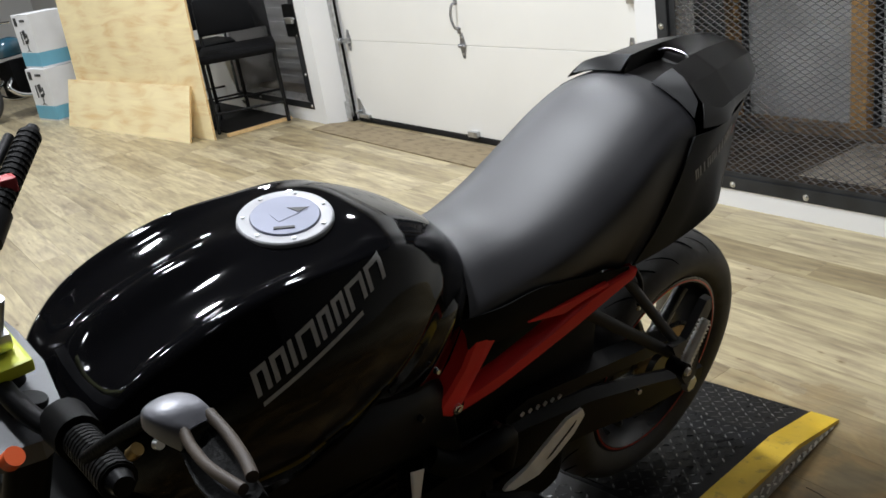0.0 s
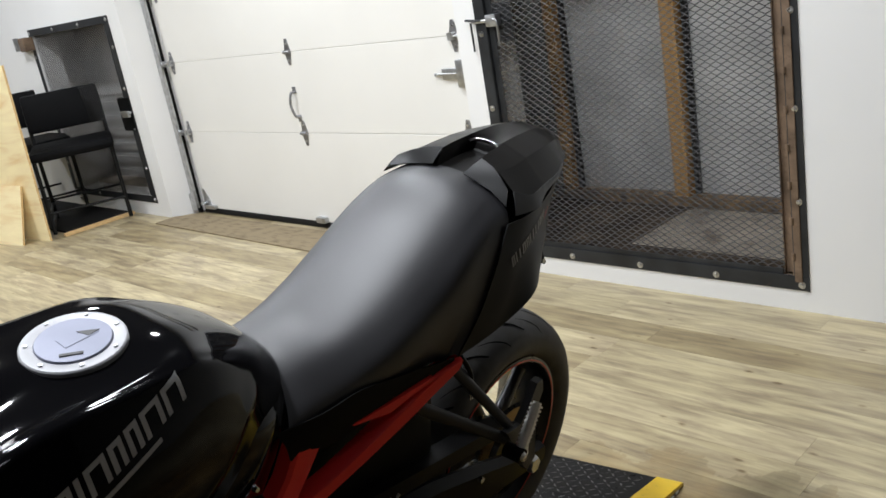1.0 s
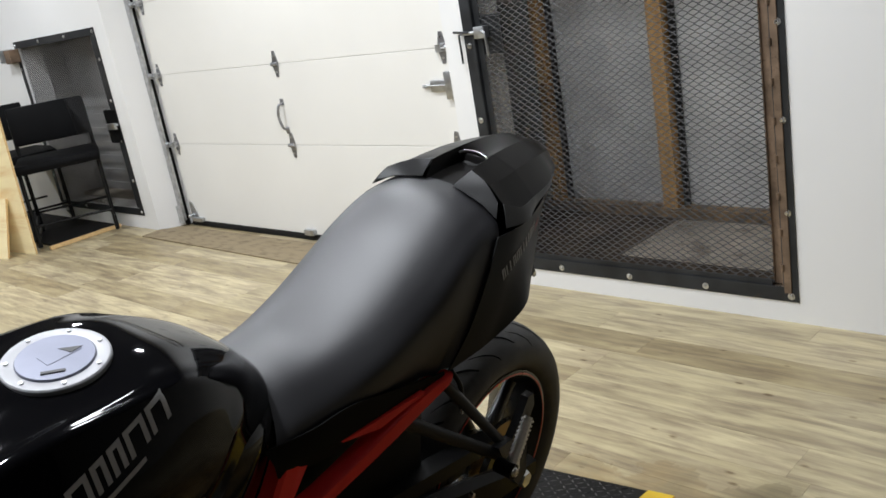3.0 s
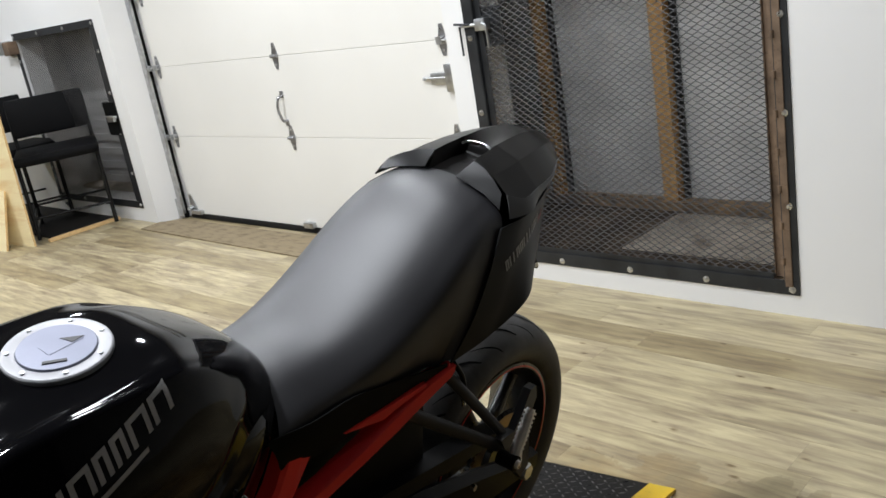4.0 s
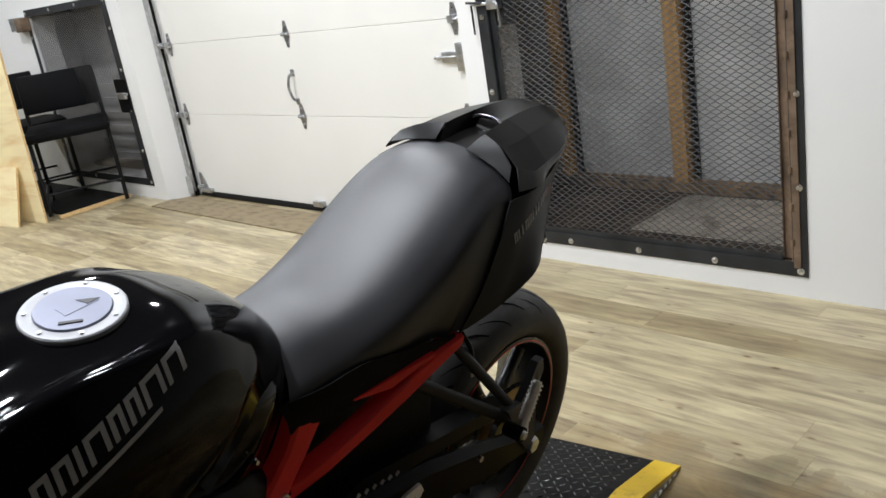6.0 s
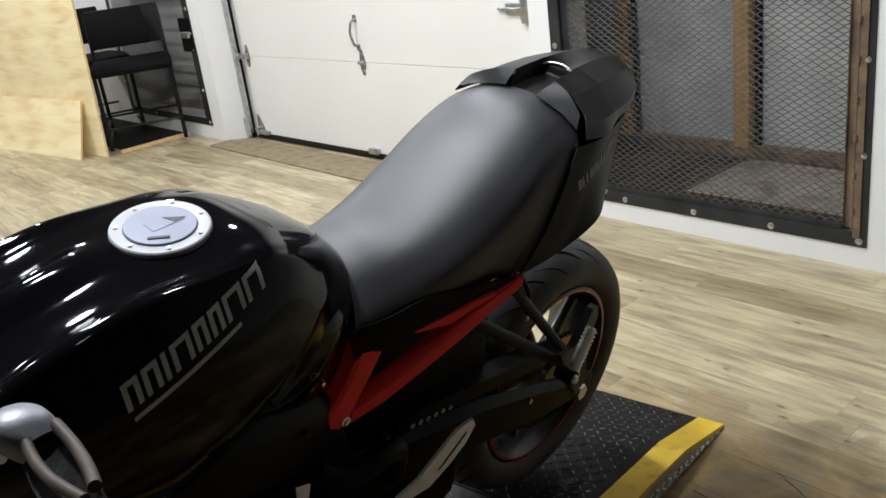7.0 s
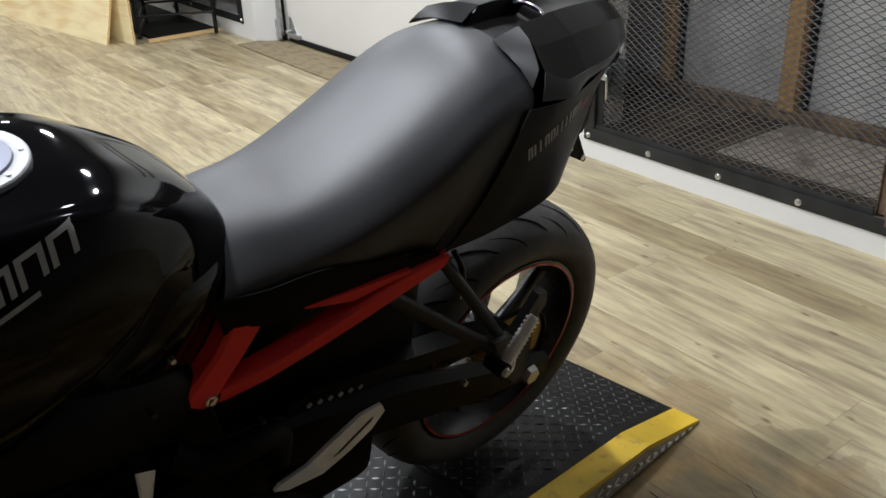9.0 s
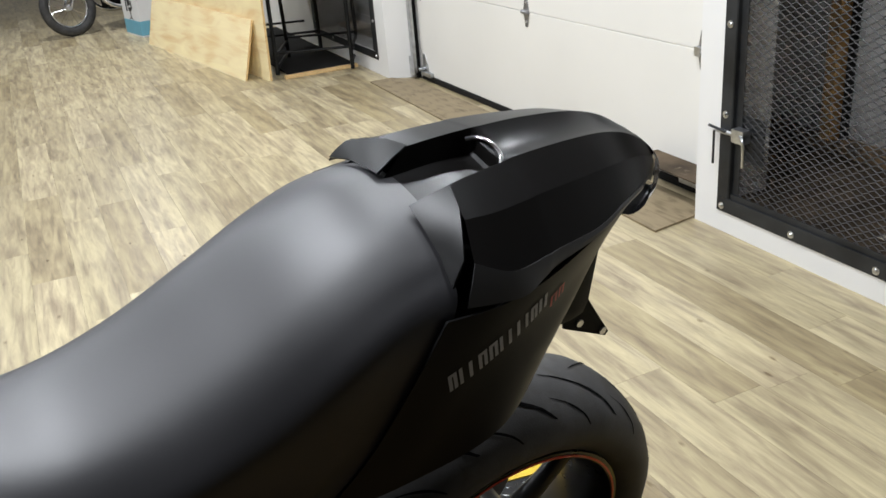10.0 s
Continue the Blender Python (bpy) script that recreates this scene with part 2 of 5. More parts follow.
CAPSILVER = surface("silver_cap_ring", (0.31, 0.31, 0.32), 0.5, metal=0.25, spread=0.06, scale=30, fine=600, bump=0.05)
CAPBLUE = surface("blue_grey_cap_lid", (0.19, 0.20, 0.26), 0.5, metal=0.2, spread=0.06, scale=30, fine=600, bump=0.05)
LETTER = surface("silver_lettering", (0.29, 0.29, 0.285), 0.45, metal=0.0, spread=0.05, scale=40, fine=500, bump=0.0)
DIMLETTER = surface("dull_grey_lettering", (0.29, 0.29, 0.285), 0.5, spread=0.05, scale=40, fine=500, bump=0.0, spec=0.2)
TEXTRED = surface("red_lettering", (0.30, 0.02, 0.024), 0.5, spread=0.05, scale=40, fine=500, bump=0.0)
YELLOW = surface("worn_yellow_paint", (0.64, 0.42, 0.03), 0.5, spread=0.14, scale=9, fine=220, bump=0.25, dirt=(0.26, 0.18, 0.04), dirt_at=(0.56, 0.74))
PLATEBLACK = surface("black_tread_plate", (0.009, 0.009, 0.0095), 0.40, metal=0.0, spec=0.2, spread=0.4, scale=7, fine=160, bump=0.2, dirt=(0.028, 0.026, 0.024), dirt_at=(0.6, 0.8))
TREADWORN = surface("worn_tread_bars", (0.16, 0.16, 0.16), 0.3, metal=0.85, spread=0.5, scale=12, fine=200, bump=0.1, dirt=(0.02, 0.02, 0.02), dirt_at=(0.45, 0.65))
PLATESTEEL = surface("bare_tread_plate", (0.36, 0.355, 0.345), 0.4, metal=0.5, spread=0.3, scale=9, fine=160, bump=0.2, dirt=(0.10, 0.08, 0.06), dirt_at=(0.5, 0.75))
CHROME = surface("chrome", (0.80, 0.80, 0.82), 0.1, metal=1.0, spread=0.05, scale=30, fine=300, bump=0.02, rough_spread=0.05)
PEGSILVER = surface("cast_silver_peg", (0.80, 0.79, 0.76), 0.42, metal=0.15, spread=0.1, scale=40, fine=400, bump=0.1)
SKIRTBAR = surface("polished_tread_bars", (0.70, 0.69, 0.67), 0.3, metal=0.7, spread=0.2, scale=20, fine=200, bump=0.1)
GOLD = surface("gold_anodised", (0.20, 0.13, 0.045), 0.4, metal=0.9, spread=0.1, scale=30, fine=300, bump=0.05)
BOXWHITE = surface("white_carton", (0.78, 0.78, 0.78), 0.6, spread=0.04, scale=5, fine=200, bump=0.1)
BOXBLUE = surface("blue_carton_print", (0.16, 0.42, 0.55), 0.6, spread=0.06, scale=5, fine=200, bump=0.1)
INK = surface("black_print", (0.03, 0.03, 0.03), 0.6, spread=0.1, scale=20, fine=200, bump=0.0)
TEAL = surface("teal_tank_paint", (0.03, 0.09, 0.13), 0.2, spread=0.1, scale=5, fine=500, bump=0.01, coat=0.8)
LIME = surface("yellow_green_plastic", (0.42, 0.45, 0.02), 0.45, spread=0.1, scale=9, fine=300, bump=0.05)
ORANGE = surface("orange_plastic", (0.60, 0.09, 0.02), 0.4, spread=0.1, scale=9, fine=300, bump=0.05)
SMOKE = surface("smoked_lens", (0.05, 0.05, 0.052), 0.12, spread=0.1, scale=9, fine=300, bump=0.0, coat=0.6)
CRACK = surface("dark_floor_crack", (0.10, 0.08, 0.055), 0.9, spread=0.3, scale=9, fine=200, bump=0.2)


# ---- mesh helpers ----
def scaled(m):
    """A pose in units of the plan, in metres."""
    m = m.copy()
    m.translation *= K
    return m


def part(name, bm, material, parent=None, label="", smooth=None, at=None):
    """Link a bmesh, drawn in units of the plan, as one object; smooth: angle in degrees under which edges are shaded round."""
    bmesh.ops.scale(bm, vec=(K, K, K), verts=bm.verts)
    bmesh.ops.recalc_face_normals(bm, faces=bm.faces)
    if smooth:
        lim = radians(smooth)
        for f in bm.faces:
            f.smooth = True
        for e in bm.edges:
            e.smooth = len(e.link_faces) == 2 and e.calc_face_angle(0) < lim
    me = bpy.data.meshes.new(name)
    bm.to_mesh(me)
    bm.free()
    me.materials.append(material)
    ob = new(name, me)
    if parent is not None:
        ob.parent = parent
    if at is not None:
        ob.matrix_basis = scaled(at)
    if label:
        ob["label"] = label
    return ob


def empty(name, m=None):
    ob = new(name)
    ob.empty_display_size = 0.1
    if m is not None:
        ob.matrix_basis = scaled(m)
    return ob


def box(bm, x0, x1, y0, y1, z0, z1, m=None, bevel=0.0):
    vs = [bm.verts.new((x, y, z)) for x in (x0, x1) for y in (y0, y1) for z in (z0, z1)]
    fs = [bm.faces.new([vs[i] for i in q]) for q in ((0, 1, 3, 2), (4, 6, 7, 5), (0, 4, 5, 1), (2, 3, 7, 6), (0, 2, 6, 4), (1, 5, 7, 3))]
    if bevel:
        es = list({e for f in fs for e in f.edges})
        r = bmesh.ops.bevel(bm, geom=es, offset=bevel, segments=2, affect="EDGES", profile=0.6)
        vs = list({v for f in r["faces"] for v in f.verts} | {v for v in vs if v.is_valid})
    if m is not None:
        bmesh.ops.transform(bm, matrix=m, verts=[v for v in vs if v.is_valid])
    return bm


def boxed(x0, x1, y0, y1, z0, z1, bevel=0.0, m=None):
    return box(bmesh.new(), x0, x1, y0, y1, z0, z1, m, bevel)


def rod(bm, p0, p1, r0, r1=None, seg=16, cap=True):
    p0, p1 = Vector(p0), Vector(p1)
    r1 = r0 if r1 is None else r1
    q = (p1 - p0).to_track_quat("Z", "Y").to_matrix()
    ring = []
    for p, r in ((p0, r0), (p1, r1)):
        ring.append([bm.verts.new(p + q @ Vector((r * math.cos(a), r * math.sin(a), 0))) for a in [2 * math.pi * i / seg for i in range(seg)]])
    for i in range(seg):
        j = (i + 1) % seg
        bm.faces.new((ring[0][i], ring[0][j], ring[1][j], ring[1][i]))
    if cap:
        bm.faces.new(ring[0][::-1])
        bm.faces.new(ring[1])
    return bm


def curve_points(pts, n=8):
    """Catmull-Rom through the points."""
    pts = [Vector(p) for p in pts]
    out = []
    for i in range(len(pts) - 1):
        a, b, c, d = pts[max(i - 1, 0)], pts[i], pts[i + 1], pts[min(i + 2, len(pts) - 1)]
        for k in range(n):
            s = k / n
            out.append(0.5 * ((2 * b) + (c - a) * s + (2 * a - 5 * b + 4 * c - d) * s * s + (3 * b - a - 3 * c + d) * s ** 3))
    out.append(pts[-1])
    return out


def pipe(bm, pts, r, seg=10, cap=True):
    """A tube along points; r is a radius or one per point."""
    pts = [Vector(p) for p in pts]
    rs = r if isinstance(r, (list, tuple)) else [r] * len(pts)
    rings, up = [], None
    for i, p in enumerate(pts):
        d = (pts[min(i + 1, len(pts) - 1)] - pts[max(i - 1, 0)]).normalized()
        if up is None:
            up = d.orthogonal().normalized()
        up = (up - d * up.dot(d)).normalized()
        side = d.cross(up)
        rings.append([bm.verts.new(p + rs[i] * (math.cos(a) * up + math.sin(a) * side)) for a in [2 * math.pi * k / seg for k in range(seg)]])
    for a, b in zip(rings, rings[1:]):
        for k in range(seg):
            bm.faces.new((a[k], a[(k + 1) % seg], b[(k + 1) % seg], b[k]))
    if cap:
        bm.faces.new(rings[0][::-1])
        bm.faces.new(rings[-1])
    return bm


def grid_skin(bm, rows, closed=False):
    """Faces over rows of points with equal counts."""
    vs = [[bm.verts.new(p) for p in row] for row in rows]
    n = len(vs[0])
    for a, b in zip(vs, vs[1:]):
        for k in range(n if closed else n - 1):
            j = (k + 1) % n
            bm.faces.new((a[k], a[j], b[j], b[k]))
    return vs


def spline_rows(rows, fine=4, across=4):
    """A smooth denser grid through a coarse one, by Catmull-Rom both ways."""
    dense = [curve_points(r, across) for r in rows]
    cols = list(zip(*dense))
    cols = [curve_points(c, fine) for c in cols]
    return [list(r) for r in zip(*cols)]


def mirrored(row):
    """A half profile from the middle outwards, laid out from the right side over the middle to the left."""
    return [(-x, y, z) for x, y, z in row[:0:-1]] + list(row)


def plate(bm, outline, y0, y1, axis=1):
    """An outline (2D) pushed along an axis between two places: 0 x, 1 y, 2 z."""
    def at(a, b, c):
        return ((c, a, b), (a, c, b), (a, b, c))[axis]
    lo = [bm.verts.new(at(a, b, y0)) for a, b in outline]
    hi = [bm.verts.new(at(a, b, y1)) for a, b in outline]
    n = len(outline)
    bm.faces.new(lo)
    bm.faces.new(hi[::-1])
    for i in range(n):
        j = (i + 1) % n
        bm.faces.new((lo[i], hi[i], hi[j], lo[j]))
    return bm


def tagged_structure(ob, label, category):
    return tagged(ob, label, category, kind="structure")


# ---- room ----
YW, YD = 3.118, 3.312          # wall face, garage door face
T = 0.2                        # wall thickness
X_L, X_R, Y_B = -15.0, 7.5, -5.5
DOOR_L, DOOR_R, DOOR_T = -5.203, -1.69, 2.45   # opening of the garage door
CG_L, CG_R, CG_B, CG_T = -1.50, -0.02, 0.14, 2.05   # big cage opening
C2_L, C2_R, C2_B, C2_T = -6.95, -5.43, 0.16, 1.60   # small cage opening

wall = empty("wall_north")
tagged_structure(wall, "white painted interior wall with door and cage openings", "wall")
cuts = [(X_L, C2_L, 0, CEIL), (C2_L, C2_R, 0, C2_B), (C2_L, C2_R, C2_T, CEIL), (C2_R, DOOR_L, 0, CEIL), (DOOR_L, DOOR_R, DOOR_T, CEIL),
        (DOOR_R, CG_L, 0, CEIL), (CG_L, CG_R, 0, CG_B), (CG_L, CG_R, CG_T, CEIL), (CG_R, X_R, 0, CEIL)]
bm = bmesh.new()
for x0, x1, z0, z1 in cuts:
    box(bm, x0, x1, YW, YW + 0.21, z0, z1)
bmesh.ops.remove_doubles(bm, verts=bm.verts, dist=1e-5)
part("wall_face", bm, WALL, wall)
# unseen closing walls; east and south are added dark to shape the bike's reflections
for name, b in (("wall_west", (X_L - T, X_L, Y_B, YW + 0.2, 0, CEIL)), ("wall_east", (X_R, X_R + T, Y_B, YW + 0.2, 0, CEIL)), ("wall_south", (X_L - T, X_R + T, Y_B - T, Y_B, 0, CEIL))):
    tagged_structure(part(name, boxed(*b), WALL if name == "wall_west" else DIMWALL), "plain unseen wall closing the room", "wall")
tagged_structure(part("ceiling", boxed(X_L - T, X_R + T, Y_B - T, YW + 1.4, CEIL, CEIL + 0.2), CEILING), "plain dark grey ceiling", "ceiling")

# sub-floor under the planks
floor = part("floor", boxed(X_L - T, X_R + T, Y_B - T, YW + 1.4, -0.2, -0.004), CRACK)
tagged_structure(floor, "pale worn wood-look vinyl plank floor", "floor")

# ---- garage door ----
def garage_door():
    door = empty("door_1")
    tagged_structure(door, "closed cream sectional garage door with steel hinges", "garage door")
    seams = [0.045, 0.674, 1.215, 1.755, 2.30]
    x0, x1 = -5.0, -1.80
    for z0, z1 in zip(seams, seams[1:]):
        bm = boxed(x0, x1, YD, YD + 0.045, z0 + 0.0006, z1 - 0.0006, 0.0045)
        part("panel", bm, DOORWHITE, door)
    part("weather_seal", boxed(x0, x1, YD - 0.006, YD + 0.04, 0.004, 0.043, 0.008), RUBBER_AND_SHADE, door, "black rubber bottom seal")

    def hinge(x, z, edge):
        bm = bmesh.new()
        # two tapering leaves, screwed to the sections
        for s in (1, -1):
            plate(bm, [(x - 0.030, z + s * 0.010), (x + 0.030, z + s * 0.010), (x + 0.012, z + s * 0.085), (x - 0.012, z + s * 0.085)], YD - 0.004, YD + 0.002)
        rod(bm, (x - 0.034, YD - 0.012, z), (x + 0.034, YD - 0.012, z), 0.011, seg=12)
        box(bm, x - 0.028, x + 0.028, YD - 0.014, YD, z - 0.012, z + 0.012)
        h = part("hinge", bm, HINGE, door, "galvanised section hinge", 40)
        for dz in (0.055, -0.055):
            b2 = bmesh.new()
            rod(b2, (x, YD - 0.009, z + dz), (x, YD - 0.002, z + dz), 0.007, seg=8)
            part("screw", b2, BOLT, h)
        if edge:
            b3 = bmesh.new()
            rod(b3, (x, YD - 0.03, z), (x + edge * 0.075, YD - 0.03, z), 0.006, seg=8)
            rod(b3, (x + edge * 0.062, YD - 0.03, z), (x + edge * 0.085, YD - 0.03, z), 0.022, seg=16)
            box(b3, x - 0.02, x + 0.02, YD - 0.036, YD - 0.004, z - 0.02, z + 0.02)
            part("roller", b3, GALV, h, smooth=40)
    for z in seams[1:4]:
        for x, e in ((-4.93, -1), (-3.411, 0), (-1.90, 1)):
            hinge(x, z, e)
    # lift handle above the lower middle hinge
    bm = bmesh.new()
    hx = -3.43
    pipe(bm, curve_points([(hx, YD - 0.005, 0.955), (hx, YD - 0.035, 0.945), (hx - 0.012, YD - 0.045, 0.875), (hx, YD - 0.035, 0.80), (hx, YD - 0.005, 0.785)], 6), 0.009, 10)
    for z in (0.965, 0.775):
        box(bm, hx - 0.018, hx + 0.018, YD - 0.006, YD, z - 0.022, z + 0.022, None, 0.003)
    part("lift_handle", bm, HINGE, door, "bent steel lift handle", 40)
    # side lock
    bm = bmesh.new()
    box(bm, -2.02, -1.86, YD - 0.018, YD, 0.985, 1.045, None, 0.004)
    rod(bm, (-2.08, YD - 0.012, 1.015), (-1.80, YD - 0.012, 1.015), 0.009)
    rod(bm, (-2.06, YD - 0.035, 1.015), (-2.06, YD - 0.01, 1.015), 0.007)
    box(bm, -1.90, -1.84, YD - 0.03, YD, 0.94, 1.09, None, 0.004)
    part("slide_lock", bm, GALV, door, "steel slide lock", 40)
    # bottom corner brackets and cable pins
    for x, s in ((-4.93, 1), (-1.87, -1)):
        bm = bmesh.new()
        plate(bm, [(x - 0.04 * s, 0.05), (x + 0.06 * s, 0.05), (x + 0.045 * s, 0.12), (x - 0.01 * s, 0.20), (x - 0.04 * s, 0.20)], YD - 0.005, YD + 0.001)
        box(bm, x - 0.02, x + 0.13 * s if s > 0 else x + 0.02, YD - 0.03, YD, 0.045, 0.075) if s > 0 else box(bm, x - 0.13, x + 0.02, YD - 0.03, YD, 0.045, 0.075)
        rod(bm, (x - 0.02 * s, YD - 0.05, 0.09), (x - 0.02 * s, YD, 0.09), 0.012)
        part("bottom_bracket", bm, GALV, door, "galvanised bottom corner bracket", 40)
    bm = boxed(-3.41 - 0.05, -3.41 + 0.05, YD - 0.035, YD, 0.045, 0.085, 0.004)
    part("step_plate", bm, GALV, door, "small steel step plate")
    # vertical tracks and jamb angle
    for x, s in ((-5.045, 1), (-1.775, -1)):
        bm = bmesh.new()
        box(bm, x - 0.028, x + 0.028, YD - 0.055, YD - 0.050, 0.05, 2.42)
        box(bm, x - 0.03, x - 0.026, YD - 0.055, YD - 0.012, 0.05, 2.42)
        box(bm, x + 0.022, x + 0.026, YD - 0.055, YD - 0.035, 0.05, 2.42)
        part("track", bm, GALV, door, "galvanised roller track")
        bm = boxed(x - 0.01 - 0.03 * s, x + 0.02 - 0.03 * s, YD - 0.02, YD + 0.01, 0.0, 2.42, 0.002)
        part("side_seal", bm, RUBBER_AND_SHADE, door, "dark side seal strip")
        bm = bmesh.new()
        box(bm, x - 0.05, x + 0.03, YD - 0.062, YD - 0.056, 0.03, 0.17)
        box(bm, x - 0.055, x - 0.049, YD - 0.062, YD, 0.03, 0.17)
        part("track_foot", bm, GALV, door, "perforated track bracket")
    # slanted jamb lining inside the opening
    for xa, xb in ((DOOR_L, -5.085), (DOOR_R, -1.735)):
        s = 1 if xb > xa else -1
        bm = bmesh.new()
        plate(bm, [(xa, YW + 0.002), (xb, YD + 0.01), (xb, YD + 0.05), (xa - 0.02 * s, YD + 0.05), (xa - 0.02 * s, YW + 0.002)], 0.0, DOOR_T, axis=2)
        tagged_structure(part("trim", bm, WALL), "white painted door jamb", "trim")
    tagged_structure(part("lintel", boxed(DOOR_L, DOOR_R, YD + 0.05, YD + 0.2, 0, CEIL), WALL), "wall behind the garage door", "wall")
    tagged_structure(part("head_trim", boxed(DOOR_L, DOOR_R, YD - 0.1, YD + 0.05, 2.31, 2.46), WALL), "white door head", "trim")


garage_door()

# board lying in the doorway
bm = bmesh.new()
plate(bm, [(-5.19, 2.95), (-1.665, 2.885), (-1.70, YW + 0.005), (-1.745, YD - 0.07), (-5.0, YD - 0.07), (-5.19, YW + 0.005)], 0.001, 0.010, axis=2)
tagged(part("threshold_board", bm, BROWNBOARD), "brown wood-look board lying before the garage door", "floor board")


# ---- cages ----
def expanded_mesh(x0, x1, z0, z1, y, cell_w, cell_h, strand):
    """Expanded metal: zigzag strands that touch at the knuckles."""
    bm = bmesh.new()
    nz = int((z1 - z0) / cell_h)
    nx = int((x1 - x0) / (cell_w / 2))
    for r in range(nz):
        zc = z0 + (r + 0.5) * cell_h
        prev = None
        for i in range(nx + 1):
            x = x0 + i * (x1 - x0) / nx
            up = (i % 2) if r % 2 == 0 else 1 - (i % 2)
            z = zc + (cell_h * 0.5 - strand * 0.35) * (1 if up else -1)
            ring = [bm.verts.new(p) for p in ((x, y - strand * 0.55, z - strand * 0.25), (x, y + strand * 0.1, z - strand * 0.5), (x, y + strand * 0.55, z + strand * 0.25), (x, y - strand * 0.1, z + strand * 0.5))]
            if prev:
                for k in range(4):
                    bm.faces.new((prev[k], prev[(k + 1) % 4], ring[(k + 1) % 4], ring[k]))
            prev = ring
    return bm


def bolt_head(bm, x, y, z, r=0.011):
    rod(bm, (x, y, z), (x, y - 0.003, z), r * 1.35, seg=14)
    rod(bm, (x, y - 0.003, z), (x, y - 0.010, z), r, r * 0.6, seg=12)


def big_cage():
    cage = empty("security_cage")
    tagged(cage, "black steel framed expanded-metal security gate bolted to the white wall", "security gate")
    X0, X1, Z0, Z1 = -1.552, 0.034, 0.092, 2.12
    w, yf = 0.062, YW - 0.006
    rails = (("bottom_rail", (X0, X1, yf, YW - 0.001, Z0, Z0 + w)), ("top_rail", (X0, X1, yf, YW - 0.001, Z1 - w, Z1)),
             ("left_rail", (X0, X0 + w, yf, YW - 0.001, Z0 + w + 0.001, Z1 - w - 0.001)), ("right_rail", (X1 - w, X1, yf, YW - 0.001, Z0 + w + 0.001, Z1 - w - 0.001)))
    for n, b in rails:
        r = part(n, boxed(*b, 0.0015), DARKSTEEL, cage)
        spots = [(-1.523, z) for z in (0.506, 0.862, 1.23, 1.6, 1.95)] if n == "left_rail" else [(0.006, z) for z in (0.47, 0.841, 1.21, 1.58, 1.95)] if n == "right_rail" else [(x, 0.116 if n == "bottom_rail" else Z1 - 0.03) for x in (-1.523, -1.142, -0.755, -0.373, 0.004)]
        for x, z in spots:
            b2 = bmesh.new()
            bolt_head(b2, x, yf, z)
            part("bolt", b2, BOLT, r, smooth=40)
    # return flange of the angle iron, rusty inside, with the mesh welded on it
    bm = bmesh.new()
    box(bm, X1 - w - 0.004, X1 - w + 0.001, YW - 0.004, YW + 0.09, Z0 + w, Z1 - w)
    box(bm, X1 - w - 0.045, X1 - w - 0.005, YW + 0.03, YW + 0.035, Z0 + w, Z1 - w)
    box(bm, X1 - w - 0.05, X1 - w - 0.045, YW + 0.02, YW + 0.07, Z0 + w, Z1 - w)
    part("hinge_angle", bm, RUSTSTEEL, cage, "rusty steel angle beside the mesh")
    part("rust_bar", boxed(X1 - w + 0.006, X1 - 0.026, YW - 0.012, YW - 0.0065, Z0 + w * 0.6, Z1 - w, 0.002), RUSTSTEEL, cage, "rusty hinge bar along the rail")
    bm = bmesh.new()
    box(bm, X0 + w - 0.001, X0 + w + 0.004, YW - 0.004, YW + 0.05, Z0 + w, Z1 - w)
    box(bm, X0 + w + 0.006, X0 + w + 0.04, YW + 0.012, YW + 0.017, Z0 + w, Z1 - w)
    part("latch_angle", bm, DARKSTEEL, cage)
    for i in range(13):
        z = 0.24 + i * 0.15
        bm = bmesh.new()
        rod(bm, (X1 - w + 0.004, YW - 0.013, z - 0.014), (X1 - w + 0.004, YW - 0.013, z + 0.014), 0.008, seg=8)
        part("weld", bm, RUSTSTEEL, cage, smooth=50)
    m = part("expanded_mesh", expanded_mesh(X0 + w, X1 - w - 0.045, Z0 + w - 0.005, Z1 - w + 0.005, YW + 0.016, 0.0480, 0.0150, 0.0050), MESHSTEEL, cage, "dark diamond mesh")
    m["kind"] = "stuff"
    part("bottom_angle", boxed(X0 + w, X1 - w - 0.05, YW + 0.003, YW + 0.010, Z0 + w - 0.01, Z0 + w + 0.022), DARKSTEEL, cage)
    # latches: plate behind the mesh, body, bolt and drop handle
    for z in (1.29, 0.438):
        l = part("latch_plate", boxed(-1.49, -1.335, YW + 0.020, YW + 0.024, z - 0.11, z + 0.075, 0.001), DARKSTEEL, cage, "dark latch plate")
        bm = bmesh.new()
        box(bm, -1.465, -1.40, YW - 0.03, YW + 0.012, z - 0.028, z + 0.028, None, 0.004)
        rod(bm, (-1.56, YW - 0.016, z), (-1.40, YW - 0.016, z), 0.009, seg=12)
        pipe(bm, curve_points([(-1.415, YW - 0.03, z + 0.005), (-1.385, YW - 0.045, z), (-1.378, YW - 0.046, z - 0.03), (-1.378, YW - 0.044, z - 0.11)], 5), 0.0065, 8)
        part("latch_body", bm, GALV, l, "galvanised gravity latch", 40)
        bm = bmesh.new()
        pipe(bm, [(-1.56, YW - 0.03, z), (-1.56, YW - 0.03, z - 0.14)], 0.005, 8)
        rod(bm, (-1.60, YW - 0.022, z + 0.012), (-1.50, YW - 0.022, z + 0.004), 0.006, seg=8)
        part("latch_pin", bm, DARKSTEEL, l, smooth=40)
    # the recess behind: floor, back sheets, studs and plate
    yb = 3.92
    rec = empty("recess")
    tagged_structure(rec, "shallow dusty recess behind the mesh with pine studs and grey sheets", "recess")
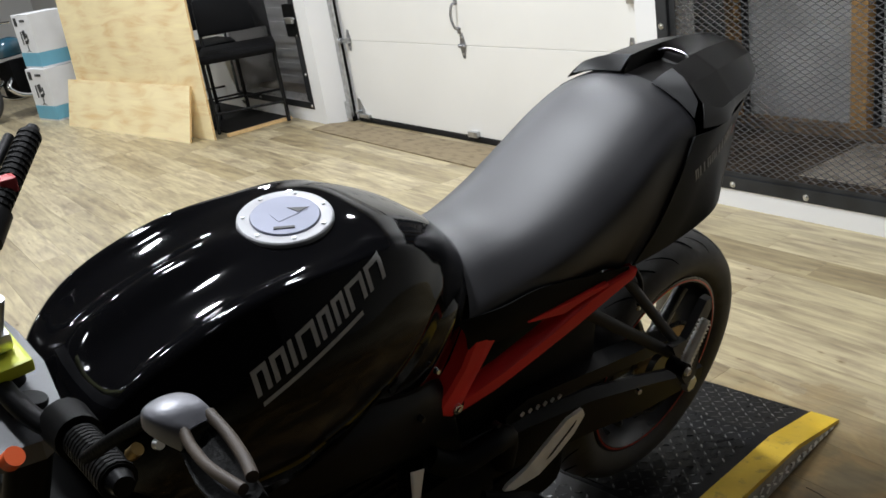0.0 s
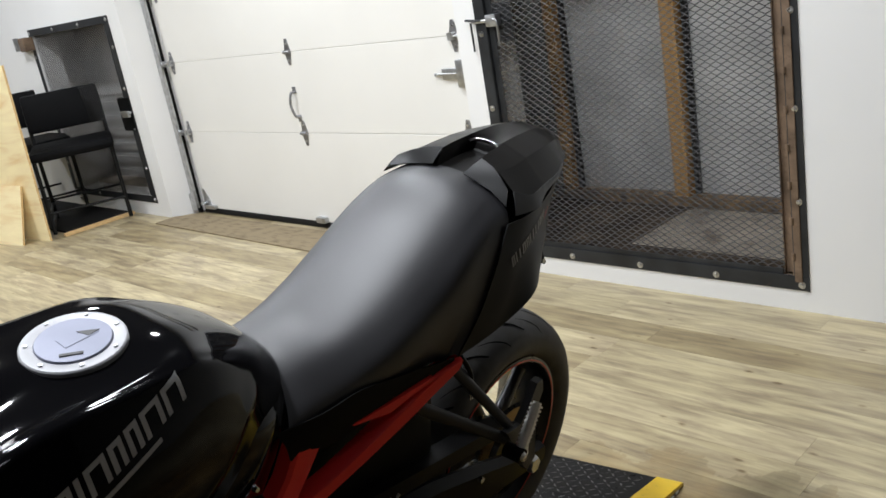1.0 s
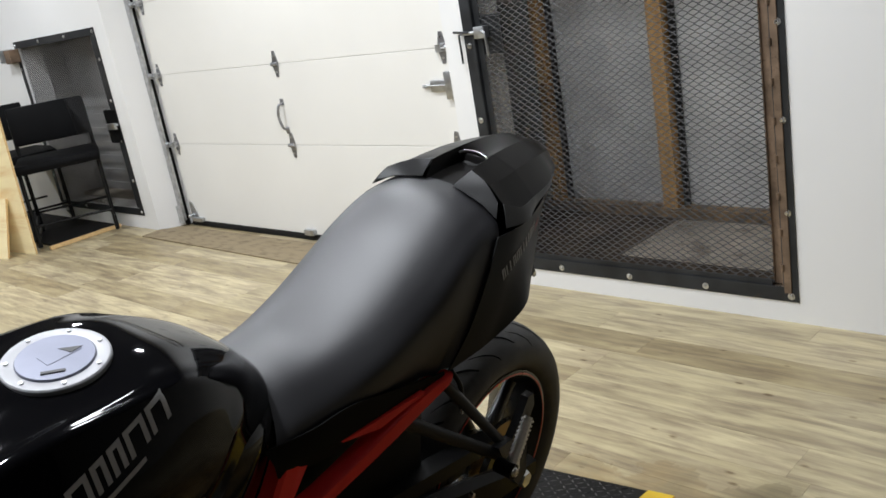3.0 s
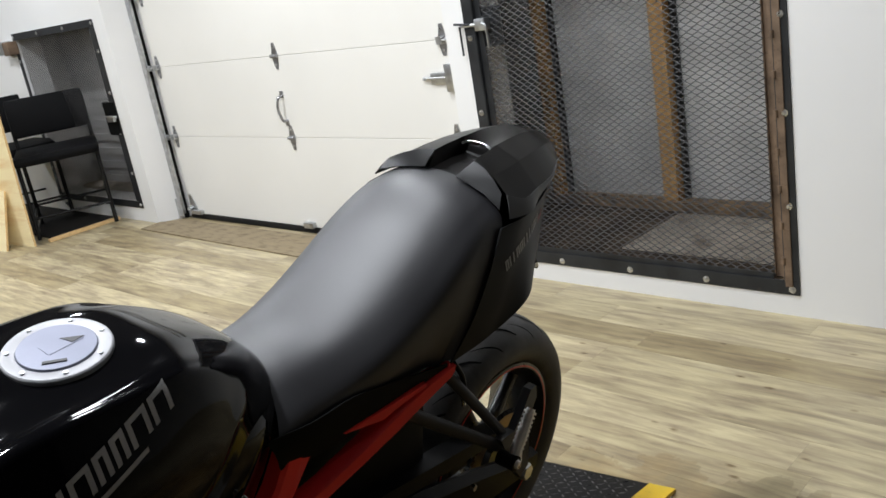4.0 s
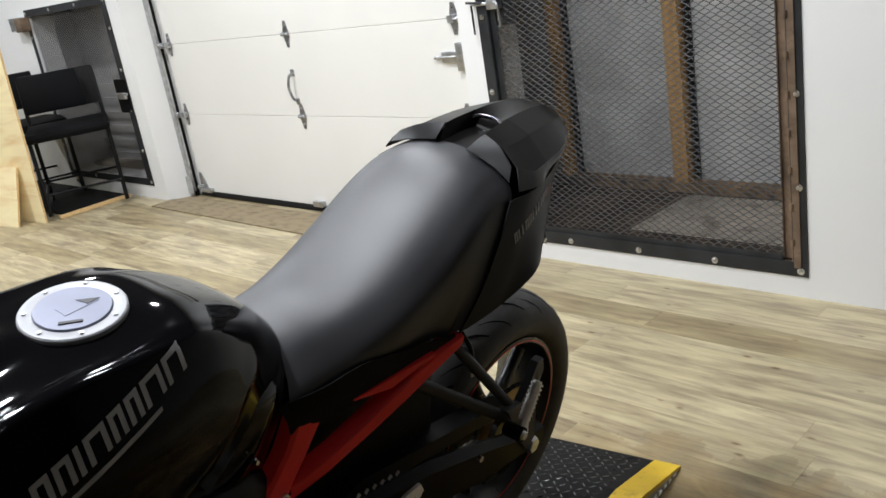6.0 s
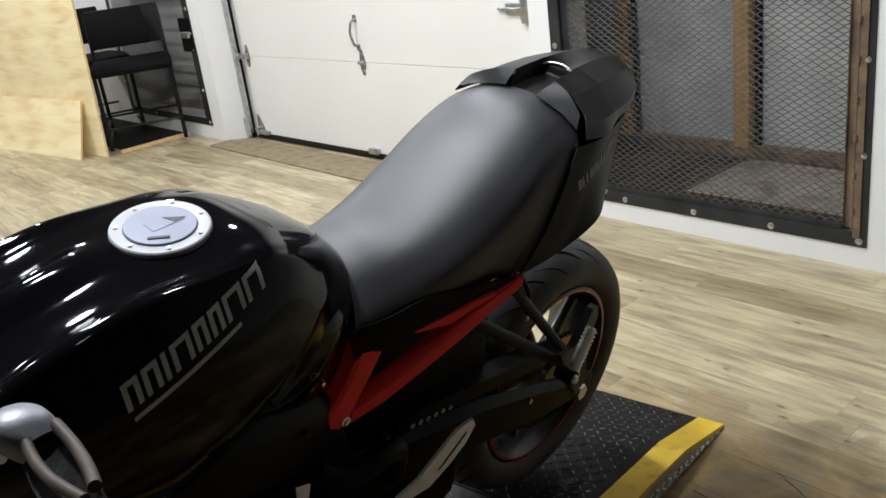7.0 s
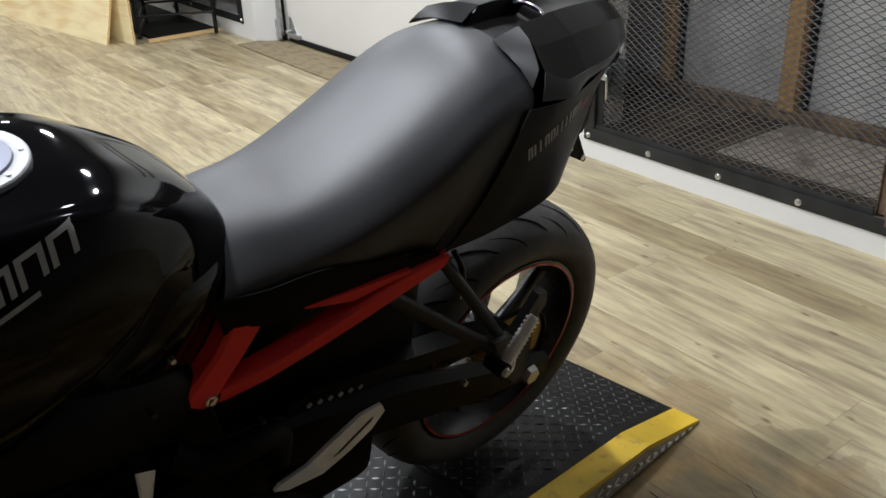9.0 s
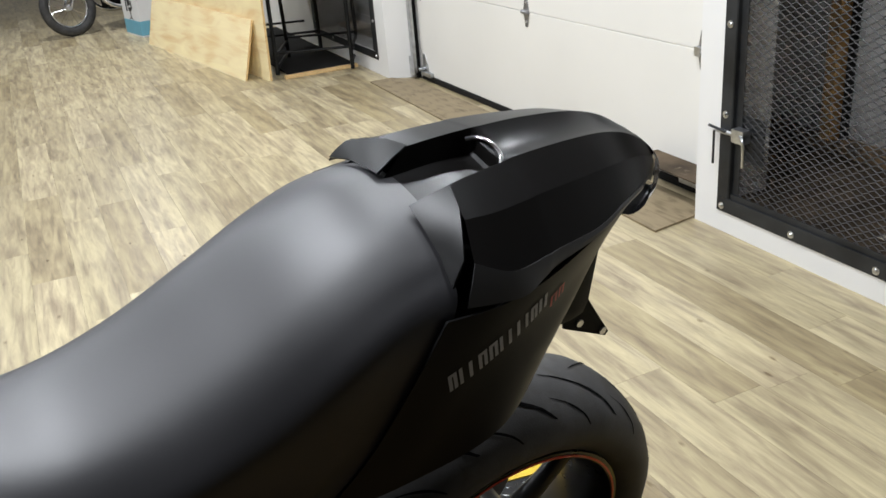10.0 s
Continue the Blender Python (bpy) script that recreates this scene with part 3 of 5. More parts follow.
    part("recess_floor", boxed(-2.2, 0.4, YW + 0.030, yb + 0.1, 0.141, 0.147), GRIT, rec, "dark gritty sill")
    part("floor_sheet", boxed(-0.90, -0.02, YW + 0.16, yb - 0.075, 0.1475, 0.152, 0.001), DUST, rec, "pale dusty sheet on the sill")
    part("recess_side", boxed(-2.3, -2.2, YW + 0.21, yb + 0.1, 0, 2.6), WALL, rec)
    part("recess_side", boxed(0.4, 0.5, YW + 0.21, yb + 0.1, 0, 2.6), WALL, rec)
    part("recess_top", boxed(-2.3, 0.5, YW + 0.21, yb + 0.2, 2.3, 2.4), WALL, rec)
    for x0, x1 in ((-2.2, -1.66), (-1.66, -0.96), (-0.96, -0.2), (-0.2, 0.4)):
        part("back_sheet", boxed(x0 + 0.002, x1 - 0.002, yb + 0.055, yb + 0.062, 0.14, 2.3), SHEET, rec, "grey metal sheet")
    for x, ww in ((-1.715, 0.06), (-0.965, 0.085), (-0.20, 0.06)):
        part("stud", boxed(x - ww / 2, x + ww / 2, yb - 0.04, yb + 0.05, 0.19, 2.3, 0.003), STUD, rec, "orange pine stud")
        # solid black strip that paints the shade in the gap beside the stud
        part("stud_shade_strip", boxed(x + ww / 2 + 0.004, x + ww / 2 + 0.03, yb + 0.02, yb + 0.05, 0.19, 2.3), RUBBER_AND_SHADE, rec)
    part("sill_plate", boxed(-2.2, 0.4, yb - 0.05, yb + 0.05, 0.148, 0.20, 0.004), GRIMY, rec, "weathered grimy sill plate")


big_cage()


def small_cage():
    cage = empty("mesh_door")
    tagged(cage, "grey steel framed mesh hatch with a black latch box", "mesh door")
    X0, X1, Z0, Z1 = -7.01, -5.39, 0.114, 1.65
    w, yf = 0.06, YW - 0.006
    for n, b in (("bottom_rail", (X0, X1, yf, YW - 0.001, Z0, Z0 + w)), ("top_rail", (X0, X1, yf, YW - 0.001, Z1 - w, Z1)),
                 ("left_rail", (X0, X0 + w, yf, YW - 0.001, Z0 + w + 0.001, Z1 - w - 0.001)), ("right_rail", (X1 - w, X1, yf, YW - 0.001, Z0 + w + 0.001, Z1 - w - 0.001))):
        r = part(n, boxed(*b, 0.0015), DARKSTEEL, cage)
        for k in range(4):
            b2 = bmesh.new()
            if n in ("top_rail", "bottom_rail"):
                bolt_head(b2, X0 + 0.03 + k * (X1 - X0 - 0.06) / 3, yf, (b[4] + b[5]) / 2)
            else:
                bolt_head(b2, (b[0] + b[1]) / 2, yf, Z0 + 0.3 + k * 0.33)
            part("bolt", b2, BOLT, r, smooth=40)
    bm = boxed(X1 - w - 0.05, X1 - w - 0.012, YW + 0.004, YW + 0.012, Z0 + w, Z1 - w)
    part("inner_frame", bm, DARKSTEEL, cage)
    m = part("expanded_mesh", expanded_mesh(X0 + w, X1 - w, Z0 + w - 0.004, Z1 - w + 0.004, YW + 0.02, 0.044, 0.0145, 0.0036), MESHSTEEL, cage, "dark diamond mesh")
    m["kind"] = "stuff"
    l = part("latch_box", boxed(-5.60, -5.40, YW - 0.012, YW + 0.016, 0.73, 1.0, 0.003), MATTE, cage, "black steel latch box")
    bm = bmesh.new()
    box(bm, -5.53, -5.42, YW - 0.04, YW - 0.013, 0.845, 0.895, None, 0.004)
    rod(bm, (-5.56, YW - 0.03, 0.885), (-5.38, YW - 0.03, 0.885), 0.009)
    part("latch_bolt", bm, GALV, l, "bright slide bolt", 40)
    rec = empty("hatch_recess")
    tagged_structure(rec, "dark recess behind the mesh hatch with grey ribbed sheet", "recess")
    part("recess_floor", boxed(-7.2, -5.25, YW + 0.21, 4.0, 0.0, 0.15), DUST, rec)
    part("recess_top", boxed(-7.2, -5.25, YW + 0.21, 4.0, 1.75, 1.85), WALL, rec)
    part("recess_side", boxed(-7.3, -7.2, YW + 0.21, 4.0, 0, 1.85), WALL, rec)
    part("recess_side", boxed(-5.25, -5.215, YW + 0.21, 4.0, 0, 1.85), WALL, rec)
    bm = bmesh.new()
    for k in range(24):
        box(bm, -7.2, -5.25, 3.60 + 0.022 * (k % 2), 3.64, 0.15 + k * 0.0667, 0.15 + (k + 1) * 0.0667)
    part("back_sheet", bm, SHEET, rec, "grey ribbed sheet")
    part("stud", boxed(-6.12, -6.05, 3.50, 3.598, 0.151, 1.75, 0.003), STUD, rec, "pine stud")
    # red-brown wall box beside the hatch
    ex = empty("wall_bell", pose(-7.03, YW, 1.53))
    tagged(ex, "small dark wall-mounted bracket with a clear cover", "wall fixture")
    part("bracket", boxed(-0.02, 0.1, -0.10, -0.003, -0.06, 0.06, 0.01), RUSTSTEEL, ex)
    part("cover", boxed(-0.16, -0.02, -0.09, -0.005, -0.05, 0.07, 0.008), GALV, ex)


small_cage()


# ---- left corner: boards, stools, cartons ----
def leaning_board(name, x0, y0, x1, y1, h, lean, thick, label, off=0.0):
    """A sheet that stands on its long edge from (x0, y0) to (x1, y1) and leans back."""
    a = math.atan2(y1 - y0, x1 - x0)
    L_ = math.hypot(x1 - x0, y1 - y0)
    m = Matrix.Translation((x0, y0, 0)) @ Matrix.Rotation(a, 4, "Z") @ Matrix.Rotation(-lean, 4, "X")
    ob = part(name, boxed(0, L_, 0, thick, 0.0, h, 0.001), PLY, None, at=m @ Matrix.Translation((0, 0, 0.0)))
    for z0, z1, u0, u1 in ((h - 0.0005, h + 0.0006, 0.001, L_ - 0.001), (0.001, h - 0.001, L_ - 0.0005, L_ + 0.0006), (0.001, h - 0.001, -0.0006, 0.0005)):
        part("ply_edge", boxed(u0, u1, 0.0006, thick - 0.0006, z0, z1), PLYEDGE, ob, "raw layered plywood edge")
    return tagged(ob, label, "plywood sheet")


leaning_board("plywood_sheet", -8.42, 1.96, -5.84, 2.345, 1.42, 0.035, 0.019, "large pale pine plywood sheet leaning upright on its edge")
leaning_board("plywood_offcut", -8.56, 1.80, -6.00, 2.18, 0.485, 0.27, 0.018, "low pine plywood offcut leaning against the larger sheet")


def stool(x, y, face):
    """A high visitor chair on a tube frame: face is its heading in degrees."""
    s = empty("stool", pose(x, y, 0.016, 0, 0, face) @ Matrix.Diagonal((1.36, 1.36, 1.03, 1)))
    tagged(s, "black vinyl high chair on a black tubular steel frame", "chair", "black high chairs")
    # front towards +x in its own frame
    part("seat", boxed(-0.22, 0.29, -0.245, 0.245, 0.585, 0.665, 0.032), CHAIRFABRIC, s, smooth=50)
    m = Matrix.Translation((-0.23, 0, 0.92)) @ Matrix.Rotation(-0.16, 4, "Y")
    part("backrest", boxed(-0.03, 0.03, -0.235, 0.235, -0.17, 0.15, 0.028, m), CHAIRFABRIC, s, smooth=50)
    for sy in (-0.225, 0.225):
        bm = bmesh.new()
        pipe(bm, curve_points([(0.25, sy, 0.0), (0.235, sy, 0.3), (0.22, sy, 0.55), (0.19, sy, 0.60), (-0.1, sy, 0.60)], 5), 0.0125, 10)
        part("leg", bm, CHAIRFRAME, s, smooth=50)
        bm = bmesh.new()
        pipe(bm, curve_points([(-0.27, sy, 0.0), (-0.235, sy, 0.3), (-0.22, sy, 0.6), (-0.235, sy, 0.8), (-0.262, sy, 1.0)], 5), 0.0125, 10)
        part("leg", bm, CHAIRFRAME, s, smooth=50)
        bm = bmesh.new()
        rod(bm, (-0.25, sy, 0.14), (0.24, sy, 0.14), 0.010)
        rod(bm, (-0.24, sy, 0.05), (0.245, sy, 0.05), 0.010)
        part("stretcher", bm, CHAIRFRAME, s, smooth=50)
    for sx in (0.245, -0.25):
        bm = bmesh.new()
        rod(bm, (sx, -0.225, 0.17), (sx, 0.225, 0.17), 0.010)
        part("stretcher", bm, CHAIRFRAME, s, smooth=50)
    return s


stool(-6.14, 2.86, -24)
stool(-7.05, 2.84, -16)
tagged(part("rubber_mat", boxed(-8.3, -5.84, 2.52, 3.09, 0.001, 0.016, 0.003), RUBBER_AND_SHADE), "black rubber mat under the chairs by the wall", "mat")
bm = boxed(-5.835, -5.795, 2.46, 3.08, 0.001, 0.03, 0.004)
tagged(part("wooden_strip", bm, PLYEDGE), "thin bare wooden strip lying beside the mat", "wooden strip")


def carton(x, y, z, turn, name):
    c = empty(name, pose(x, y, z, 0, 0, turn))
    tagged(c, "white printed carton with a blue band, stacked on the floor", "carton", "stacked cartons")
    part("body", boxed(-0.24, 0.24, -0.2, 0.2, 0.0, 0.58, 0.004), BOXWHITE, c)
    part("blue_band", boxed(-0.243, 0.243, -0.203, 0.203, 0.02, 0.17, 0.003), BOXBLUE, c, "blue printed band")
    for x0, x1, z0, z1 in ((-0.19, -0.11, 0.46, 0.55), (-0.02, 0.12, 0.50, 0.525), (-0.10, -0.07, 0.26, 0.40), (0.06, 0.085, 0.29, 0.38)):
        part("print_bar", boxed(x0, x1, -0.204, -0.2005, z0, z1), INK, c)
    # printed picture of an office chair, as plain shapes
    bm = bmesh.new()
    plate(bm, [(-0.05, 0.40), (0.03, 0.42), (0.05, 0.34), (-0.03, 0.31)], -0.204, -0.2005)
    plate(bm, [(-0.03, 0.30), (0.06, 0.31), (0.05, 0.27), (-0.02, 0.26)], -0.204, -0.2005)
    plate(bm, [(0.005, 0.26), (0.02, 0.26), (0.02, 0.19), (0.005, 0.19)], -0.204, -0.2005)
    plate(bm, [(-0.06, 0.175), (0.0, 0.20), (0.03, 0.20), (0.09, 0.175), (0.015, 0.19)], -0.2055, -0.2035)
    part("printed_chair", bm, INK, c)
    part("tape", boxed(-0.03, 0.03, -0.2015, 0.2015, 0.577, 0.582), BOXWHITE, c)
    return c


carton(-9.28, 1.95, 0.0, 12, "carton")
carton(-9.33, 1.98, 0.582, 9, "carton")
carton(-9.30, 2.55, 0.0, 4, "carton")


# ---- ceiling lamps ----
# housings are assumed shapes; the one at (2.2, 0.1) goes with the added fill
for lx, ly, _ in LAMPS:
    f = empty("ceiling_lamp", pose(lx, ly, CEIL))
    tagged(f, "assumed round white ceiling lamp on a short stem", "ceiling lamp", "ceiling lamps")
    part("stem", rod(bmesh.new(), (0, 0, 0.0), (0, 0, -0.08), 0.015, seg=12), GALV, f, smooth=40)
    part("housing", rod(bmesh.new(), (0, 0, -0.08), (0, 0, -0.13), 0.06, 0.13, 28), WALL, f, smooth=40)


# ---- another motorcycle parked by the cartons ----
def parked_motorcycle(x, y, turn):
    mc = empty("parked_motorcycle", pose(x, y, 0, 0, 8, turn))
    tagged(mc, "parked motorcycle with a dark teal tank and spoked wheels", "motorcycle")

    def wheel_at(u, name):
        bm = bmesh.new()
        seg, R, r = 48, 0.265, 0.052
        rings = []
        for k in range(seg):
            a = 2 * math.pi * k / seg
            rings.append([bm.verts.new((r * 0.9 * math.cos(c), u + (R + r * math.sin(c)) * math.cos(a), 0.317 + (R + r * math.sin(c)) * math.sin(a))) for c in [2 * math.pi * j / 10 for j in range(10)]])
        for k in range(seg):
            a, b = rings[k], rings[(k + 1) % seg]
            for j in range(10):
                bm.faces.new((a[j], a[(j + 1) % 10], b[(j + 1) % 10], b[j]))
        w = part(name, bm, TYRE, mc, "black tyre on a bright rim", 60)
        bm = bmesh.new()
        pipe(bm, [(0, u + 0.212 * math.cos(a), 0.317 + 0.212 * math.sin(a)) for a in [2 * math.pi * k / 40 for k in range(41)]], 0.011, 8)
        part("rim", bm, CHROME, w, smooth=60)
        for k in range(18):
            a = 2 * math.pi * k / 18
            part("spoke", rod(bmesh.new(), (0.03 * (-1) ** k, u + 0.03 * math.cos(a), 0.317 + 0.03 * math.sin(a)), (0, u + 0.21 * math.cos(a + .2), 0.317 + 0.21 * math.sin(a + .2)), 0.0022, seg=5), CHROME, w)
        part("hub", rod(bmesh.new(), (-0.05, u, 0.317), (0.05, u, 0.317), 0.035, seg=16), ALU, w, smooth=40)
    wheel_at(0.0, "front_wheel")
    wheel_at(-1.4, "rear_wheel")
    TK = [
        [(0, -.42, .80), (.06, -.42, .79), (.09, -.42, .75), (.06, -.42, .70)],
        [(0, -.50, .90), (.09, -.50, .88), (.14, -.50, .80), (.10, -.50, .70)],
        [(0, -.66, .92), (.10, -.66, .90), (.15, -.66, .82), (.11, -.66, .70)],
        [(0, -.82, .86), (.07, -.82, .84), (.10, -.82, .78), (.07, -.82, .71)],
    ]
    bm = bmesh.new()
    grid_skin(bm, spline_rows([mirrored(r) for r in TK], 5, 4))
    part("tank", bm, TEAL, mc, "dark teal tank", 60)
    part("saddle", boxed(-.12, .12, -1.40, -.82, .74, .83, .03), CHAIRFABRIC, mc, smooth=50)
    part("engine", boxed(-.17, .17, -.92, -.45, .24, .66, .05), ENGINE, mc, smooth=50)
    for s in (1, -1):
        part("fork", rod(bmesh.new(), (s * .09, 0, .317), (s * .09, -.32, .98), .02, seg=12), CHROME, mc, smooth=40)
        part("exhaust_pipe", pipe(bmesh.new(), curve_points([(s * .10, -.46, .45), (s * .16, -.36, .34), (s * .18, -.60, .22), (s * .19, -1.3, .27)], 6), .026, 12), CHROME, mc, smooth=60)
    part("handlebar", pipe(bmesh.new(), curve_points([(.40, -.52, 1.04), (.26, -.40, 1.06), (.1, -.34, 1.02), (-.1, -.34, 1.02), (-.26, -.40, 1.06), (-.40, -.52, 1.04)], 5), .012, 10), CHROME, mc, smooth=60)
    part("headlamp", rod(bmesh.new(), (0, -.30, .86), (0, -.16, .86), .07, .085, 24), CHROME, mc, smooth=40)
    part("mudguard", pipe(bmesh.new(), [(0, .36 * math.cos(a), .317 + .36 * math.sin(a)) for a in [radians(40 + 10 * k) for k in range(12)]], .035, 10), MATTE, mc, smooth=60)
    part("side_cover", boxed(-.13, .13, -1.05, -.88, .50, .72, .03), TEAL, mc, smooth=50)


parked_motorcycle(-9.85, 1.19, 200)

# ---- lift ----
PYAW = radians(7.8)
LIFT = Matrix.Translation((0.292, 1.094, 0)) @ Matrix.Rotation(PYAW, 4, "Z")   # outer corner of the hinge line
PZ = 0.100


def tread(bm, x0, x1, y0, y1, z, slope=0.0, pitch=0.027):
    """Raised bars of diamond plate, turned this way and that."""
    ny, nx = int((y1 - y0) / pitch), int((x1 - x0) / pitch)
    for j in range(ny):
        for i in range(nx):
            cx, cy = x0 + (i + 0.5) * pitch, y0 + (j + 0.5) * pitch
            a = radians(45 if (i + j) % 2 else -45)
            c, s = math.cos(a), math.sin(a)
            zz = z + slope * (cy - y0)
            def p(u, v, h):
                return bm.verts.new((cx + u * c - v * s, cy + u * s + v * c, zz + slope * (u * s + v * c) + h))
            base = [p(-0.0125, 0, 0), p(0, -0.0035, 0), p(0.0125, 0, 0), p(0, 0.0035, 0)]
            top = [p(-0.007, 0, 0.0016), p(0.007, 0, 0.0022)]
            bm.faces.new((base[0], base[1], top[1], top[0]))
            bm.faces.new((base[1], base[2], top[1]))
            bm.faces.new((base[2], base[3], top[0], top[1]))
            bm.faces.new((base[3], base[0], top[0]))


def lift():
    lf = empty("motorcycle_lift", LIFT)
    tagged(lf, "low black tread-plate motorcycle lift with worn yellow edge stripes", "motorcycle lift")
    W, LEN = 0.82, 2.2
    part("deck", boxed(-W, -0.085, -LEN, -0.012, PZ - 0.02, PZ - 0.002, 0.002), PLATEBLACK, lf)
    bm = bmesh.new()
    tread(bm, -W + 0.09, -0.087, -LEN, -0.016, PZ - 0.002)
    part("tread_pattern", bm, TREADWORN, lf)["kind"] = "stuff"
    part("edge_stripe", boxed(-0.085, 0.0, -LEN, -0.010, PZ - 0.018, PZ, 0.003), YELLOW, lf, "worn yellow painted edge")
    part("edge_stripe", boxed(-W - 0.001, -W + 0.085, -LEN, -0.010, PZ - 0.018, PZ, 0.003), YELLOW, lf, "worn yellow painted edge")
    part("side_skirt", boxed(-0.012, -0.003, -LEN, -0.012, 0.008, PZ - 0.019), PLATESTEEL, lf, "bare tread-plate skirt")
    part("under_frame", boxed(-W + 0.04, -0.05, -LEN, -0.03, 0.002, PZ - 0.022), DARKSTEEL, lf)
    # hinged tail ramp: flat, then bent down to the floor
    prof = [(0.010, PZ - 0.004), (0.47, 0.066), (0.722, 0.008)]
    for (y0, z0), (y1, z1) in zip(prof, prof[1:]):
        sl = (z1 - z0) / (y1 - y0)
        bm = bmesh.new()
        plate(bm, [(y0, z0 - 0.012), (y1, z1 - 0.008), (y1, z1), (y0, z0)], -W + 0.083, -0.083, axis=0)
        part("ramp_plate", bm, PLATEBLACK, lf)
        bm = bmesh.new()
        tread(bm, -W + 0.09, -0.09, y0, y1, z0, sl)
        part("tread_pattern", bm, TREADWORN, lf)["kind"] = "stuff"
        for xa, xb in ((-0.082, 0.0), (-W, -W + 0.082)):
            bm = bmesh.new()
            plate(bm, [(y0, z0 - 0.012), (y1, z1 - 0.008), (y1, z1 + 0.003), (y0, z0 + 0.003)], xa, xb, axis=0)
            part("ramp_stripe", bm, YELLOW, lf, "worn yellow painted edge")
    for xa in (-0.010, -W):
        bm = bmesh.new()
        plate(bm, [(0.012, 0.004), (0.47, 0.002), (0.716, 0.001), (0.722, 0.004), (0.47, 0.055), (0.012, PZ - 0.016)], xa, xa + 0.008, axis=0)
        part("ramp_skirt", bm, PLATESTEEL, lf, "bare tread-plate skirt")
    bm = bmesh.new()
    for j in range(20):
        for i in range(2):
            y = 0.03 + j * 0.034
            t = y / 0.722
            z = PZ - 0.030 - 0.068 * t - i * 0.028 * (1 - t)
            a = 1 if (i + j) % 2 else -1
            rod(bm, (-0.0015, y - 0.009, z - 0.008 * a * (1 - t)), (-0.0015, y + 0.009, z + 0.008 * a * (1 - t)), 0.0032, seg=6)
    part("skirt_pattern", bm, SKIRTBAR, lf)["kind"] = "stuff"
    bm = bmesh.new()
    rod(bm, (-W, 0.0, PZ - 0.012), (0.004, 0.0, PZ - 0.012), 0.009, seg=10)
    part("hinge_rod", bm, MATTE, lf, smooth=40)
    # bare side wing bolted below the stripe
    bm = bmesh.new()
    plate(bm, [(0.0, -0.52), (0.0, -0.045), (0.03, -0.05), (0.115, -0.25), (0.115, -0.52)], 0.040, 0.046, axis=2)
    wing = part("side_wing", bm, PLATESTEEL, lf, "bare tread-plate side wing")
    bm = bmesh.new()
    tread(bm, 0.005, 0.10, -0.5, -0.16, 0.046)
    part("tread_pattern", bm, PLATESTEEL, wing)["kind"] = "stuff"


lift()

# ---- motorcycle: x left, y to the rear, z up from the ground under the rear axle ----
LEAN, YAW = radians(13.16), radians(5.82)
BIKE = Matrix.Translation((-0.0292, 1.2118, 0.1716)) @ Matrix.Rotation(YAW, 4, "Z") @ Matrix.Rotation(LEAN, 4, "Y")
bike = empty("motorcycle", BIKE)
tagged(bike, "black naked sport motorcycle with red rear frame on a workshop lift", "motorcycle")


def skin(rows, fine=5, across=5, mirror=True, straight=False):
    """A smooth sheet over a coarse net of points; straight keeps the edges across it sharp."""
    bm = bmesh.new()
    if mirror:
        rows = [mirrored(r) for r in rows]
    if straight:
        cols = [curve_points(c, fine) for c in zip(*rows)]
        dense = [list(r) for r in zip(*cols)]
    else:
        dense = spline_rows(rows, fine, across)
    grid_skin(bm, dense)
    return bm


def shell(name, rows, material, label="", fine=5, across=5, mirror=True, thick=0.0, smooth=50, parent=None, straight=False):
    ob = part(name, skin(rows, fine, across, mirror, straight), material, parent or bike, label, smooth)
    if thick:
        mod = ob.modifiers.new("thickness", "SOLIDIFY")
        mod.thickness, mod.offset = thick * K, -1
    return ob


def prof(u, pts):
    return [(v, u, w) for v, w in pts]


# fuel tank: half profiles from the middle outwards, nose first
TANK = [
    [(0, -1.388, .885), (.04, -1.388, .885), (.07, -1.386, .88), (.088, -1.383, .873), (.098, -1.38, .865), (.106, -1.376, .85), (.108, -1.37, .82), (.10, -1.36, .78)],
    prof(-1.370, [(0, .962), (.05, .957), (.085, .952), (.105, .943), (.118, .926), (.138, .875), (.135, .82), (.11, .76)]),
    prof(-1.29, [(0, 1.020), (.05, 1.001), (.098, .999), (.126, 1.004), (.144, .982), (.180, .90), (.178, .82), (.14, .74)]),
    prof(-1.16, [(0, 1.050), (.05, 1.034), (.100, 1.031), (.130, 1.039), (.150, 1.018), (.192, .918), (.191, .82), (.16, .735)]),
    [(0, -1.03, 1.046), (.06, -1.03, 1.046), (.104, -1.03, 1.040), (.131, -1.03, 1.038), (.151, -1.03, 1.020), (.190, -1.04, .922), (.189, -1.06, .83), (.168, -1.10, .755)],
    [(0, -.92, 1.046), (.055, -.92, 1.044), (.098, -.918, 1.035), (.126, -.918, 1.027), (.147, -.92, 1.006), (.178, -.95, .915), (.181, -.985, .84), (.168, -1.05, .775)],
    [(0, -.81, .995), (.05, -.81, .992), (.086, -.815, .982), (.112, -.825, .972), (.134, -.848, .956), (.166, -.895, .908), (.172, -.935, .855), (.162, -1.00, .795)],
    [(0, -.738, .925), (.042, -.740, .923), (.072, -.750, .917), (.098, -.772, .912), (.126, -.811, .914), (.155, -.868, .910), (.161, -.908, .866), (.156, -.972, .808)],
    [(0, -.716, .880), (.040, -.718, .878), (.068, -.728, .872), (.092, -.750, .866), (.118, -.790, .868), (.144, -.848, .866), (.150, -.888, .828), (.146, -.952, .770)],
]
tank_bm = skin(TANK, 14, 10)
tank_bm.normal_update()
tank_tree = BVHTree.FromBMesh(tank_bm)
